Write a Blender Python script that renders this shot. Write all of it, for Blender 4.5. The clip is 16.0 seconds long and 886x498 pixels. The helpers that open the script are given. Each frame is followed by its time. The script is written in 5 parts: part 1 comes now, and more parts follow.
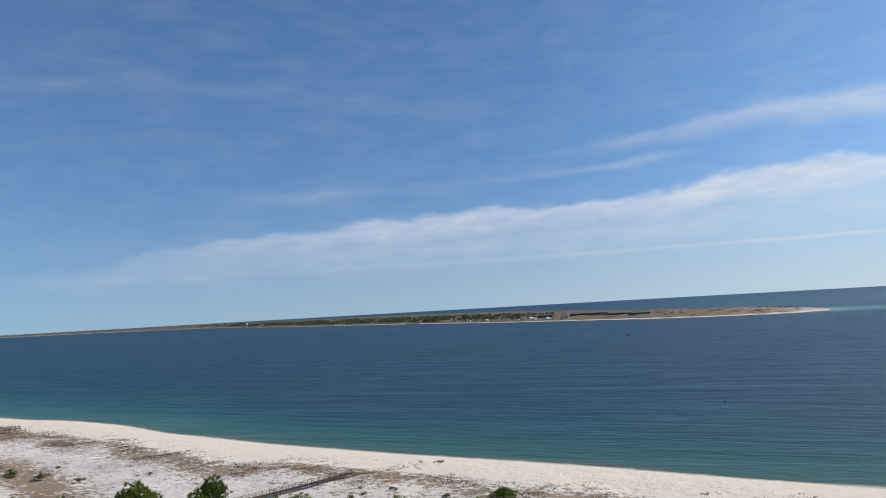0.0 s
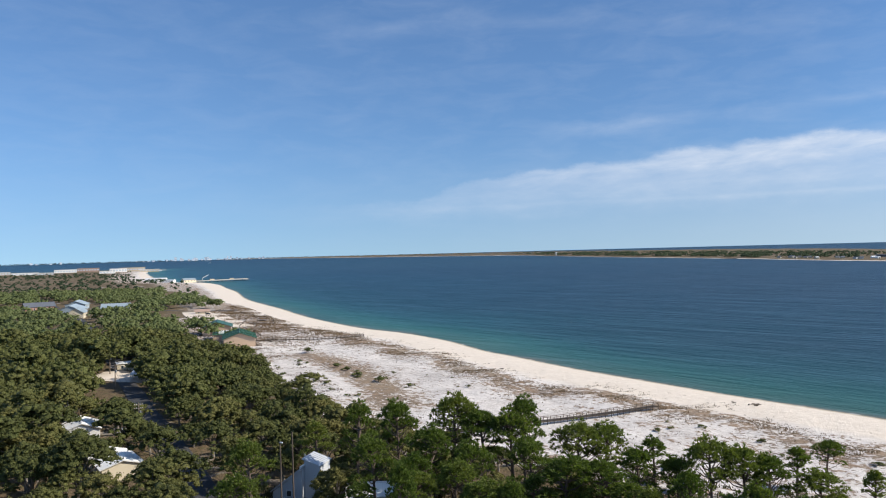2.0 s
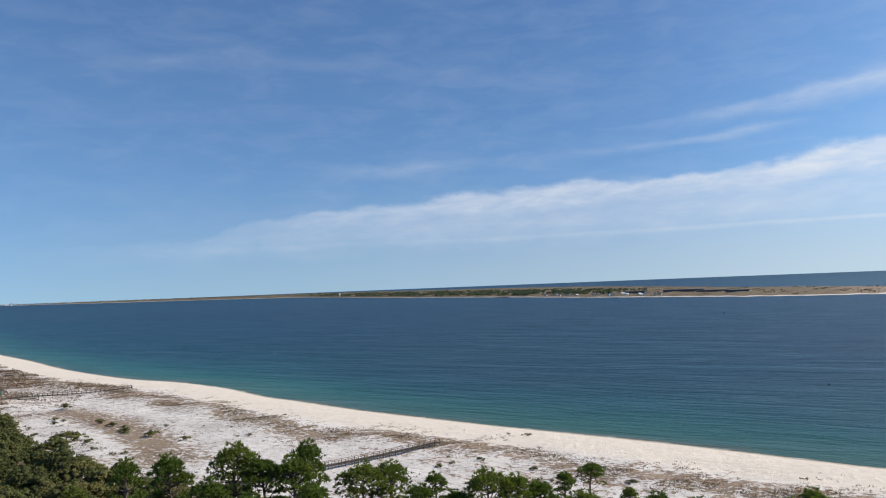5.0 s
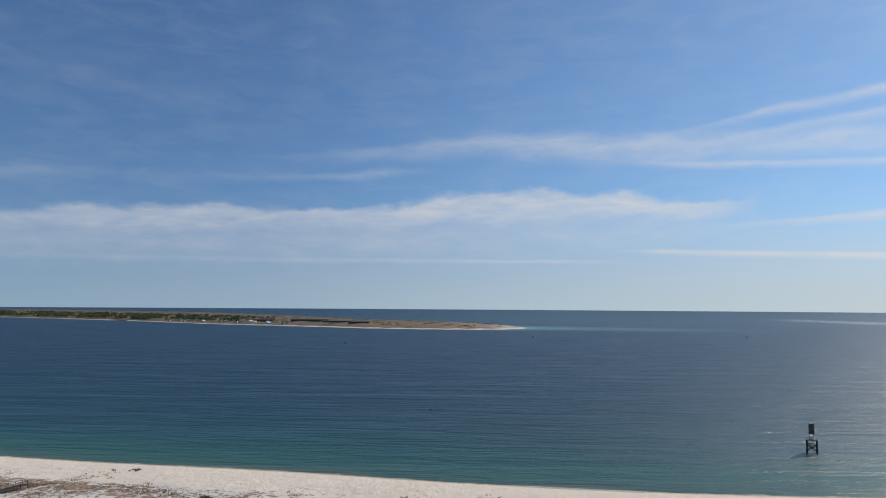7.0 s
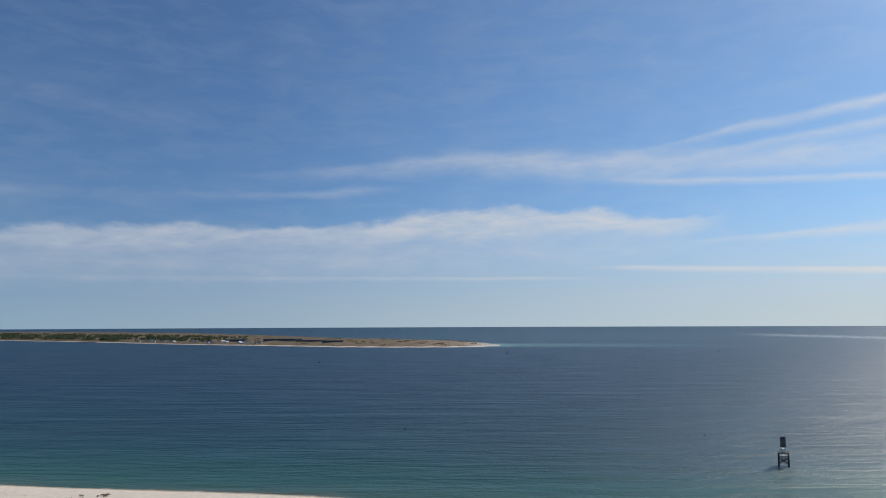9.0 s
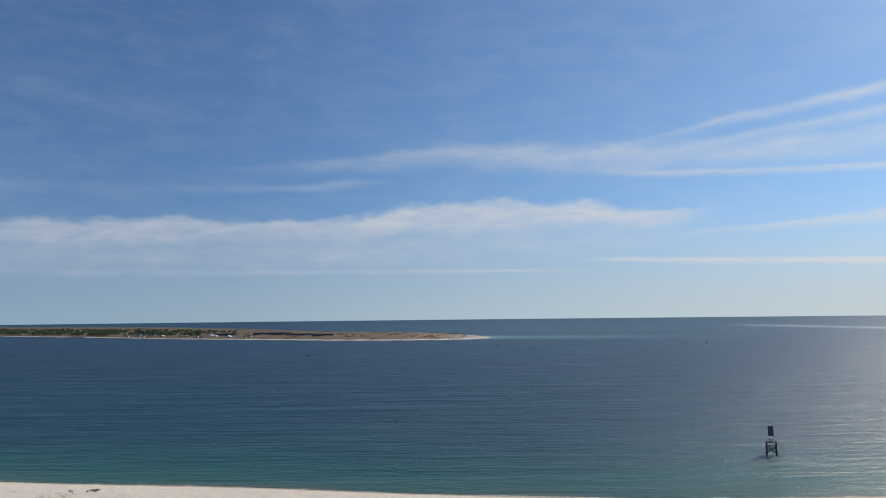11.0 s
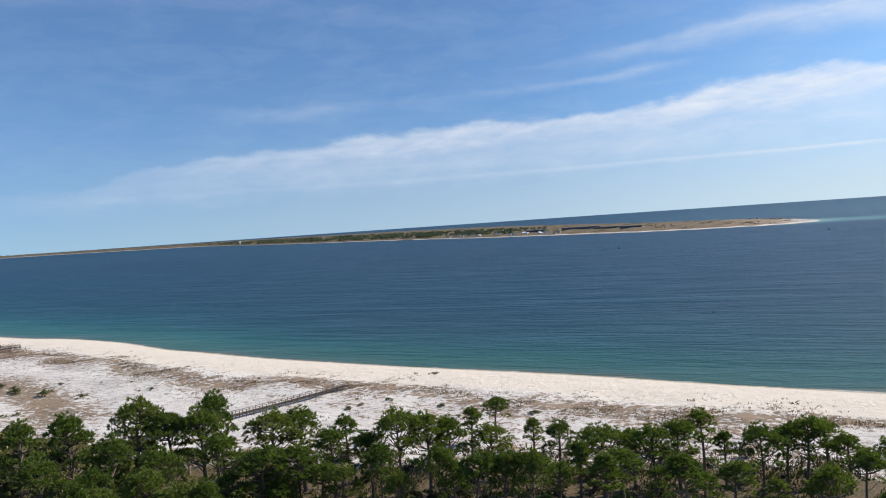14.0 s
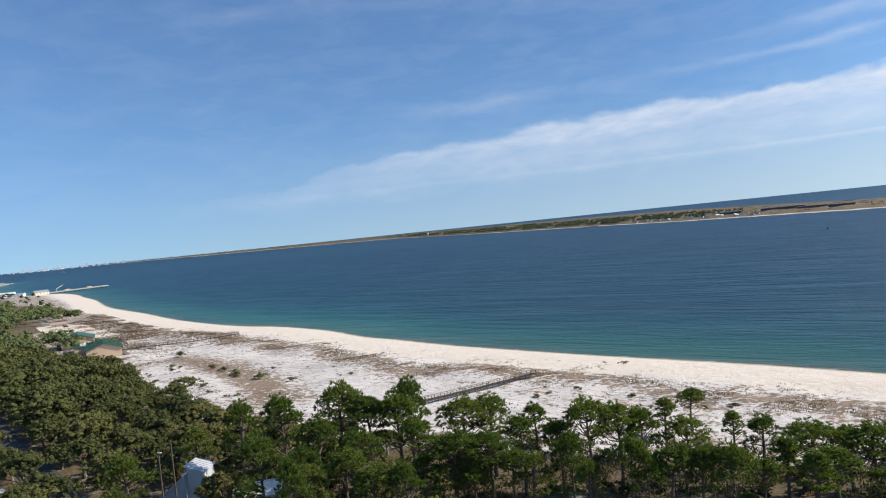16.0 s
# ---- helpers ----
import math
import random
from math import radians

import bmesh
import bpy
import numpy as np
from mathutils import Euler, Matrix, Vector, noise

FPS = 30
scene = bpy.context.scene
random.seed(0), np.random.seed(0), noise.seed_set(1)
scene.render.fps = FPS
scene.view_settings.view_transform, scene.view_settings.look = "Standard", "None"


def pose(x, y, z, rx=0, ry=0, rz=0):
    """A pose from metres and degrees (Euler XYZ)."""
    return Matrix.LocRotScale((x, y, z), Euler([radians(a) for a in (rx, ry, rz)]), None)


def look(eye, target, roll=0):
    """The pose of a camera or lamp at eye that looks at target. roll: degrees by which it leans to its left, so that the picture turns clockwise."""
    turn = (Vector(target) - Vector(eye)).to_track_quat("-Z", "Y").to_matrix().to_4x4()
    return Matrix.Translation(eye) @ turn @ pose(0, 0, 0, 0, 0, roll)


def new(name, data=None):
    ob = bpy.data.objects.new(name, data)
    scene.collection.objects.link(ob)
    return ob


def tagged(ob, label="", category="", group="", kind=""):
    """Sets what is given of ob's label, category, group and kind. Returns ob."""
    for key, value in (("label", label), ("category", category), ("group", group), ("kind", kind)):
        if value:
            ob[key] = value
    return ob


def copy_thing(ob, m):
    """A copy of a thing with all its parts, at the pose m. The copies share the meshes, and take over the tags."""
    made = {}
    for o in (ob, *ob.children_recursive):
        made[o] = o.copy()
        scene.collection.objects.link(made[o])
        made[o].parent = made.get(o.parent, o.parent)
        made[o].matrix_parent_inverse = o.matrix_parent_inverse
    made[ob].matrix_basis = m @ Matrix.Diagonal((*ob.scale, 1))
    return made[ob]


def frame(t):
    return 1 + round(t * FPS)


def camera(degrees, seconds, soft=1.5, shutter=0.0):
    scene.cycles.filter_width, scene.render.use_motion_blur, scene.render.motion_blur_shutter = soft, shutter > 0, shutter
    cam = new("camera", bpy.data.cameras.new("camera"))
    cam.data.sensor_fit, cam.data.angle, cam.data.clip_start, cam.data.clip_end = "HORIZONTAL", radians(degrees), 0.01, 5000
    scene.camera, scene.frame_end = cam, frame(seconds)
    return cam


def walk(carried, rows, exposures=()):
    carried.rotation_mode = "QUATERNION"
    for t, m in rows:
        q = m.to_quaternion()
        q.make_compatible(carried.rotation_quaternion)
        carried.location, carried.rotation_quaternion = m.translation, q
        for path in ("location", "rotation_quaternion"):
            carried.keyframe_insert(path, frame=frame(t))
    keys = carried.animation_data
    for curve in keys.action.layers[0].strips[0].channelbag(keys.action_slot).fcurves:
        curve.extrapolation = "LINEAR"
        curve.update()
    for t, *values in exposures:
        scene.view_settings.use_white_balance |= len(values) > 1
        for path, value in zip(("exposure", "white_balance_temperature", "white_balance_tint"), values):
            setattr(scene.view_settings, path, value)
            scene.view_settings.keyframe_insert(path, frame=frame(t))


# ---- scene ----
import itertools

cam = camera(60.8, 16.0, soft=1.05)
EYE = Vector((0.0, 0.0, 55.0))
# seconds, heading to the left, pitch, lean
PATH = [
    (0.0, 0.00, 4.40, -3.23),
    (0.5, 8.44, 3.91, -1.99),
    (1.0, 16.55, 1.16, -1.77),
    (1.5, 22.31, -0.79, -1.60),
    (2.0, 23.31, 0.09, -1.53),
    (2.5, 17.73, 1.07, -3.37),
    (3.0, 11.44, 0.65, -3.98),
    (3.2, 9.68, 0.41, -4.17),
    (5.3, 5.55, 2.88, -1.38),
    (5.5, 0.90, 2.80, -0.63),
    (6.0, -11.28, 2.69, 0.01),
    (6.5, -17.62, 3.59, 0.29),
    (7.0, -20.52, 4.33, 0.38),
    (7.5, -22.56, 4.83, -0.14),
    (8.0, -22.87, 5.31, -0.22),
    (8.5, -22.60, 5.54, -0.08),
    (8.7, -22.37, 5.65, -0.23),
    (10.8, -24.90, 5.40, -0.07),
    (11.0, -23.31, 5.11, -0.62),
    (11.5, -15.55, 3.64, -2.48),
    (12.0, -8.05, 2.07, -3.78),
    (12.5, -5.14, 0.68, -4.28),
    (13.0, -4.98, -0.45, -3.96),
    (13.5, -4.06, -1.40, -3.12),
    (14.0, -0.18, -2.01, -3.91),
    (14.5, 5.58, -2.53, -5.86),
    (15.0, 11.30, -3.43, -5.91),
    (15.5, 14.01, -2.87, -5.59),
    (16.0, 13.77, -1.71, -5.83),
]


def turn(yaw, pitch, lean):
    return pose(*EYE, 90 + pitch, 0, yaw) @ pose(0, 0, 0, 0, 0, lean)


EXPOSURES = [(0.0, -0.1), (1.5, 0.2), (3.2, 0.06), (5.5, 0.0), (7.0, -0.42), (11.0, -0.42), (12.5, -0.06), (16.0, 0.17)]
walk(cam, [(t, turn(y, p, c)) for t, y, p, c in PATH], EXPOSURES)

# ---- light ----
SUN_AZ = -70.0      # heading of the sun, to the left of north (y)
SUN_EL = 34.0


def heading(az, el=0.0):
    a, e = radians(az), radians(el)
    return Vector((-math.sin(a) * math.cos(e), math.cos(a) * math.cos(e), math.sin(e)))


sun = new("sun", bpy.data.lights.new("sun", "SUN"))
sun.data.energy, sun.data.angle, sun.data.color = 5.0, radians(0.53), (1.0, 0.92, 0.79)
sun.matrix_world = look(heading(SUN_AZ, SUN_EL) * 500, (0, 0, 0))


class Nodes:
    """Short-hand for shader nodes."""

    def __init__(self, tree):
        self.t = tree

    def n(self, kind):
        return self.t.nodes.new(kind)

    def put(self, socket, v):
        if isinstance(v, bpy.types.NodeSocket):
            self.t.links.new(v, socket)
        elif v is not None:
            socket.default_value = v

    def m(self, op, a, b=None, c=None, clamp=False):
        node = self.n("ShaderNodeMath")
        node.operation, node.use_clamp = op, clamp
        for i, v in enumerate((a, b, c)):
            self.put(node.inputs[i], v)
        return node.outputs[0]

    def noise(self, vec, scale, detail=4.0, rough=0.55, distort=0.0):
        node = self.n("ShaderNodeTexNoise")
        self.put(node.inputs["Vector"], vec)
        node.inputs["Scale"].default_value, node.inputs["Detail"].default_value = scale, detail
        node.inputs["Roughness"].default_value, node.inputs["Distortion"].default_value = rough, distort
        return node.outputs["Fac"]

    def mapr(self, v, a, b, c=0.0, d=1.0, smooth=False):
        node = self.n("ShaderNodeMapRange")
        node.interpolation_type = "SMOOTHSTEP" if smooth else "LINEAR"
        self.put(node.inputs["Value"], v)
        for k, x in zip(("From Min", "From Max", "To Min", "To Max"), (a, b, c, d)):
            self.put(node.inputs[k], x)
        return node.outputs["Result"]

    def ramp(self, v, stops):
        node = self.n("ShaderNodeValToRGB")
        self.put(node.inputs[0], v)
        e = node.color_ramp.elements
        while len(e) < len(stops):
            e.new(0.5)
        for el, (p, col) in zip(e, stops):
            el.position = p
            el.color = (col, col, col, 1) if isinstance(col, float) else (*col, 1)
        return node.outputs["Color"]

    def mix(self, f, a, b, kind="MIX"):
        node = self.n("ShaderNodeMix")
        node.data_type, node.blend_type = "RGBA", kind
        self.put(node.inputs[0], f)
        for i, v in ((6, a), (7, b)):
            self.put(node.inputs[i], (*v, 1) if isinstance(v, tuple) else v)
        return node.outputs[2]

    def xyz(self, x, y, z):
        node = self.n("ShaderNodeCombineXYZ")
        for i, v in enumerate((x, y, z)):
            self.put(node.inputs[i], v)
        return node.outputs[0]

    def attr(self, name):
        node = self.n("ShaderNodeAttribute")
        node.attribute_name = name
        return node.outputs["Fac"]


def make_sky():
    world = bpy.data.worlds.new("sky")
    scene.world = world
    world.use_nodes = True
    t = world.node_tree
    t.nodes.clear()
    N = Nodes(t)
    d = N.n("ShaderNodeTexCoord").outputs["Generated"]
    sep = N.n("ShaderNodeSeparateXYZ")
    N.put(sep.inputs[0], d)
    x, y, z = sep.outputs
    toward = N.n("ShaderNodeVectorMath")
    toward.operation = "DOT_PRODUCT"
    N.put(toward.inputs[0], d)
    toward.inputs[1].default_value = heading(SUN_AZ, SUN_EL)
    facing = N.m("MAXIMUM", toward.outputs["Value"], 0.0)
    sky = N.n("ShaderNodeTexSky")
    sky.sky_type, sky.sun_disc = "NISHITA", False
    sky.sun_elevation, sky.sun_rotation = radians(SUN_EL), radians(-SUN_AZ)
    sky.altitude, sky.air_density, sky.dust_density, sky.ozone_density = 0.0, 1.0, 0.0, 3.0
    N.put(sky.inputs["Vector"], N.xyz(x, y, N.m("MULTIPLY_ADD", N.m("MAXIMUM", z, 0.0), 0.85, 0.085)))
    deg = 180 / math.pi
    az = N.m("MULTIPLY", N.m("ARCTAN2", N.m("MULTIPLY", x, -1.0), y), deg)
    el = N.m("MULTIPLY", N.m("ARCSINE", z), deg)
    u = N.m("MULTIPLY_ADD", az, 1 / 180, 0.5)      # heading as 0..1
    # soft streaky fields, longer along the horizon than across it
    soft = N.noise(N.xyz(N.m("MULTIPLY", az, 0.22), N.m("MULTIPLY", el, 0.75), 3.0), 1.0, 6.0, 0.6, 0.4)
    puff = N.noise(N.xyz(N.m("MULTIPLY", az, 0.26), N.m("MULTIPLY", el, 0.5), 9.0), 1.0, 5.0, 0.58)
    fine = N.noise(N.xyz(N.m("MULTIPLY", az, 0.3), N.m("MULTIPLY", N.m("MULTIPLY_ADD", az, 0.06, el), 1.5), 1.0), 1.0, 6.0, 0.6, 0.5)
    wob = N.m("MULTIPLY_ADD", puff, 2.6, -1.3)

    def table(rows, k):
        return N.ramp(u, [((r[0] + 90) / 180, float(r[k])) for r in sorted(rows)])

    def band(rows, warp, crisp):
        """rows: heading, middle, half-height (degrees), density."""
        mid = N.m("MULTIPLY", table([(r[0], r[1] / 20) for r in rows], 1), 20.0)
        half = N.m("MULTIPLY", table([(r[0], r[2] / 5) for r in rows], 1), 5.0)
        dens = table(rows, 3)
        off = N.m("DIVIDE", N.m("SUBTRACT", N.m("MULTIPLY_ADD", wob, warp, el), mid), half)
        above = N.mapr(off, 1.0, 1.0 - crisp, smooth=True)
        below = N.mapr(off, -1.15, 0.35, smooth=True)
        return N.m("MULTIPLY", N.m("MULTIPLY", above, below), dens)

    main = band([(34, 3.0, 0.5, 0.0), (26, 3.3, 0.6, 0.07), (17.6, 4.7, 1.1, 0.36), (10, 5.1, 1.5, 0.48), (3, 5.7, 1.6, 0.58), (-5, 6.1, 1.45, 0.6),
                 (-12, 6.2, 1.3, 0.6), (-17, 6.5, 1.4, 0.7), (-21, 7.0, 1.7, 0.72), (-29, 7.2, 1.8, 0.72), (-35, 7.1, 1.5, 0.66),
                 (-40, 6.8, 1.0, 0.6), (-44, 7.4, 0.7, 0.0)], 0.75, 0.5)
    upper = band([(-6, 10.6, 0.5, 0.0), (-14, 11.2, 0.8, 0.16), (-23, 12.2, 1.2, 0.36), (-30, 11.9, 1.5, 0.46), (-36, 11.5, 1.6, 0.5),
                  (-45, 11.3, 1.5, 0.42), (-54, 11.3, 1.5, 0.4), (-66, 12.0, 1.5, 0.2)], 0.5, 0.9)
    above = band([(-36, 12.2, 0.3, 0.0), (-44, 13.6, 0.5, 0.34), (-53, 14.5, 0.55, 0.48), (-66, 15.8, 0.6, 0.3)], 0.25, 0.9)
    second = band([(-38, 11.6, 0.3, 0.0), (-46, 12.5, 0.5, 0.34), (-54, 13.1, 0.6, 0.42), (-66, 14.0, 0.6, 0.3)], 0.2, 0.9)
    third = band([(-34, 10.6, 0.3, 0.0), (-40, 10.2, 0.4, 0.42), (-54, 9.6, 0.4, 0.5), (-66, 9.4, 0.5, 0.4)], 0.15, 0.9)
    low = band([(-33, 4.15, 0.15, 0.0), (-37, 4.05, 0.3, 0.65), (-53, 3.42, 0.36, 0.85), (-70, 2.8, 0.3, 0.5)], 0.07, 0.9)
    line = band([(30, 3.1, 0.3, 0.0), (-2, 3.3, 0.3, 0.14), (-19, 3.42, 0.24, 0.3), (-24, 3.4, 0.2, 0.3), (-28, 3.4, 0.2, 0.5), (-36, 3.3, 0.2, 0.0)], 0.08, 0.9)
    right = band([(-40, 5.8, 0.2, 0.0), (-47, 6.0, 0.4, 0.5), (-54, 6.3, 0.7, 0.65), (-70, 7.0, 1.0, 0.5)], 0.2, 0.8)
    wisp = band([(36, 15.2, 0.5, 0.0), (27, 16.2, 1.2, 0.08), (22, 16.9, 1.1, 0.1), (14, 16.4, 1.0, 0.05), (0, 15.0, 1.0, 0.05), (-8, 14.0, 0.8, 0.0)], 0.5, 0.9)
    tuft = band([(16, 8.6, 0.8, 0.0), (10, 8.7, 1.0, 0.22), (4, 8.9, 0.8, 0.05), (-10, 9.5, 0.4, 0.12), (-15, 9.9, 0.45, 0.3), (-20, 10.2, 0.4, 0.0)], 0.4, 0.9)
    under = band([(36, 2.6, 0.8, 0.0), (24, 3.0, 1.2, 0.16), (8, 3.9, 1.8, 0.30), (-10, 4.5, 1.9, 0.34), (-24, 4.9, 1.8, 0.36), (-36, 5.4, 1.5, 0.28), (-48, 5.6, 1.2, 0.0)], 0.9, 1.0)
    cover = main
    for b in (under, upper, above, second, third, low, line, right, wisp, tuft):
        cover = N.m("SUBTRACT", N.m("ADD", cover, b), N.m("MULTIPLY", cover, b))
    veil = N.m("MULTIPLY", N.mapr(soft, 0.42, 0.8), N.mapr(el, 1.0, 6.0, 0.03, 0.09))
    streak = N.m("MULTIPLY", N.mapr(fine, 0.25, 0.7, 0.62, 1.12), N.mapr(soft, 0.25, 0.65, 0.75, 1.1))
    cover = N.m("ADD", N.m("MULTIPLY", cover, streak), veil, clamp=True)
    # the clouds are lit by the same sun: brighter towards it
    near_sun = N.mapr(az, 40.0, -70.0, 0.0, 1.0)
    lit = N.mix(near_sun, (5.6, 6.4, 7.8), (9.6, 9.5, 9.3))
    side = N.mapr(az, -8.0, -62.0)
    blue = N.mix(1.0, N.mix(1.0, sky.outputs[0], (0.82, 1.01, 1.2), "MULTIPLY"), N.mix(side, N.mix(N.mapr(az, 0.0, 42.0), (0.84, 0.85, 0.87), (1.03, 1.03, 1.04)), (1.50, 1.32, 1.14)), "MULTIPLY")
    # pale sea haze low down, warmer towards the sun
    haze = N.m("MULTIPLY", N.mapr(el, 9.0, 0.0, 0.0, 1.0, smooth=True), N.mapr(az, 40.0, -60.0, 0.22, 0.8))
    col = N.mix(haze, blue, N.mix(near_sun, (3.1, 4.2, 5.6), (7.6, 7.6, 7.3)))
    col = N.mix(cover, col, lit)
    # bright aureole round the sun
    glow = N.m("ADD", N.m("MULTIPLY", N.m("POWER", facing, 60.0), 30.0), N.m("MULTIPLY", N.m("POWER", facing, 7.0), 0.9))
    col = N.mix(1.0, col, N.mix(1.0, (1.0, 0.97, 0.92), N.xyz(glow, glow, glow), "MULTIPLY"), "ADD")
    bg = N.n("ShaderNodeBackground")
    N.put(bg.inputs["Color"], col)
    bg.inputs["Strength"].default_value = 0.1
    out = N.n("ShaderNodeOutputWorld")
    N.put(out.inputs[0], bg.outputs[0])


make_sky()

# ---- materials ----
def material(name, build):
    mat = bpy.data.materials.new(name)
    mat.use_nodes = True
    t = mat.node_tree
    t.nodes.clear()
    N = Nodes(t)
    b = N.n("ShaderNodeBsdfPrincipled")
    out = N.n("ShaderNodeOutputMaterial")
    N.put(out.inputs[0], b.outputs[0])
    build(N, b)
    return mat


def place(N):
    return N.n("ShaderNodeNewGeometry").outputs["Position"]


def own(N):
    return N.n("ShaderNodeTexCoord").outputs["Object"]


def bump(N, b, height, dist, strength=1.0):
    node = N.n("ShaderNodeBump")
    node.inputs["Strength"].default_value, node.inputs["Distance"].default_value = strength, dist
    N.put(node.inputs["Height"], height)
    N.put(b.inputs["Normal"], node.outputs[0])


def plain(name, col, rough=0.6, metal=0.0, vary=0.25, scale=1.5, relief=0.0, spots=0.0):
    """A painted or raw surface with coarse and fine variation and some dirt."""
    def build(N, b):
        p = own(N)
        coarse, fine = N.noise(p, scale * 0.3, 3.0), N.noise(p, scale * 4, 5.0, 0.7)
        rnd = N.n("ShaderNodeObjectInfo").outputs["Random"]
        f = N.m("ADD", N.m("ADD", N.m("MULTIPLY_ADD", coarse, 2 * vary, -vary), N.m("MULTIPLY_ADD", fine, vary, -vary / 2)), N.m("MULTIPLY_ADD", rnd, 0.2, 0.9))
        c = N.mix(1.0, col, N.xyz(f, f, f), "MULTIPLY")
        if spots:
            c = N.mix(N.m("MULTIPLY", N.mapr(fine, 0.55, 0.75), spots), c, tuple(v * 0.4 for v in col))
        N.put(b.inputs["Base Color"], c)
        N.put(b.inputs["Roughness"], N.mapr(fine, 0.3, 0.7, rough - 0.1, min(1, rough + 0.12)))
        b.inputs["Metallic"].default_value = metal
        if relief:
            bump(N, b, fine, relief)
    return material(name, build)


def foliage(name, dark, light, warm, translucent=0.24):
    """Leaf clumps: each clump and each tree has a tone of its own."""
    def build(N, b):
        isl = N.n("ShaderNodeNewGeometry").outputs["Random Per Island"]
        rnd = N.n("ShaderNodeObjectInfo").outputs["Random"]
        big, mid = N.noise(place(N), 0.05, 2.0), N.noise(place(N), 0.7, 3.0)
        tone = N.m("ADD", N.m("MULTIPLY", rnd, 0.4), N.m("ADD", N.m("MULTIPLY", isl, 0.25), N.m("MULTIPLY", N.mapr(mid, 0.3, 0.7), 0.35)))
        c = N.mix(tone, dark, light)
        c = N.mix(N.m("MULTIPLY", N.mapr(N.m("ADD", N.m("MULTIPLY", rnd, 0.5), N.m("MULTIPLY", big, 0.6)), 0.5, 0.85), 0.55), c, warm)
        leaf_gaps = N.noise(place(N), 3.4, 3.0, 0.7)
        # shade in the gaps between leaves, painted as dark specks
        c = N.mix(N.mapr(leaf_gaps, 0.56, 0.40, 0.0, 0.6), c, tuple(q * 0.4 for q in dark))
        bump(N, b, leaf_gaps, 0.5)
        N.put(b.inputs["Base Color"], c)
        b.inputs["Roughness"].default_value = 0.7
        b.inputs["Specular IOR Level"].default_value = 0.14
        tr = N.n("ShaderNodeBsdfTranslucent")
        N.put(tr.inputs["Color"], N.mix(1.0, c, (1.3, 1.5, 0.5), "MULTIPLY"))
        mx = N.n("ShaderNodeMixShader")
        mx.inputs[0].default_value = translucent
        N.put(mx.inputs[1], b.outputs[0])
        N.put(mx.inputs[2], tr.outputs[0])
        out = next(n for n in N.t.nodes if n.type == "OUTPUT_MATERIAL")
        N.put(out.inputs[0], mx.outputs[0])
    return material(name, build)


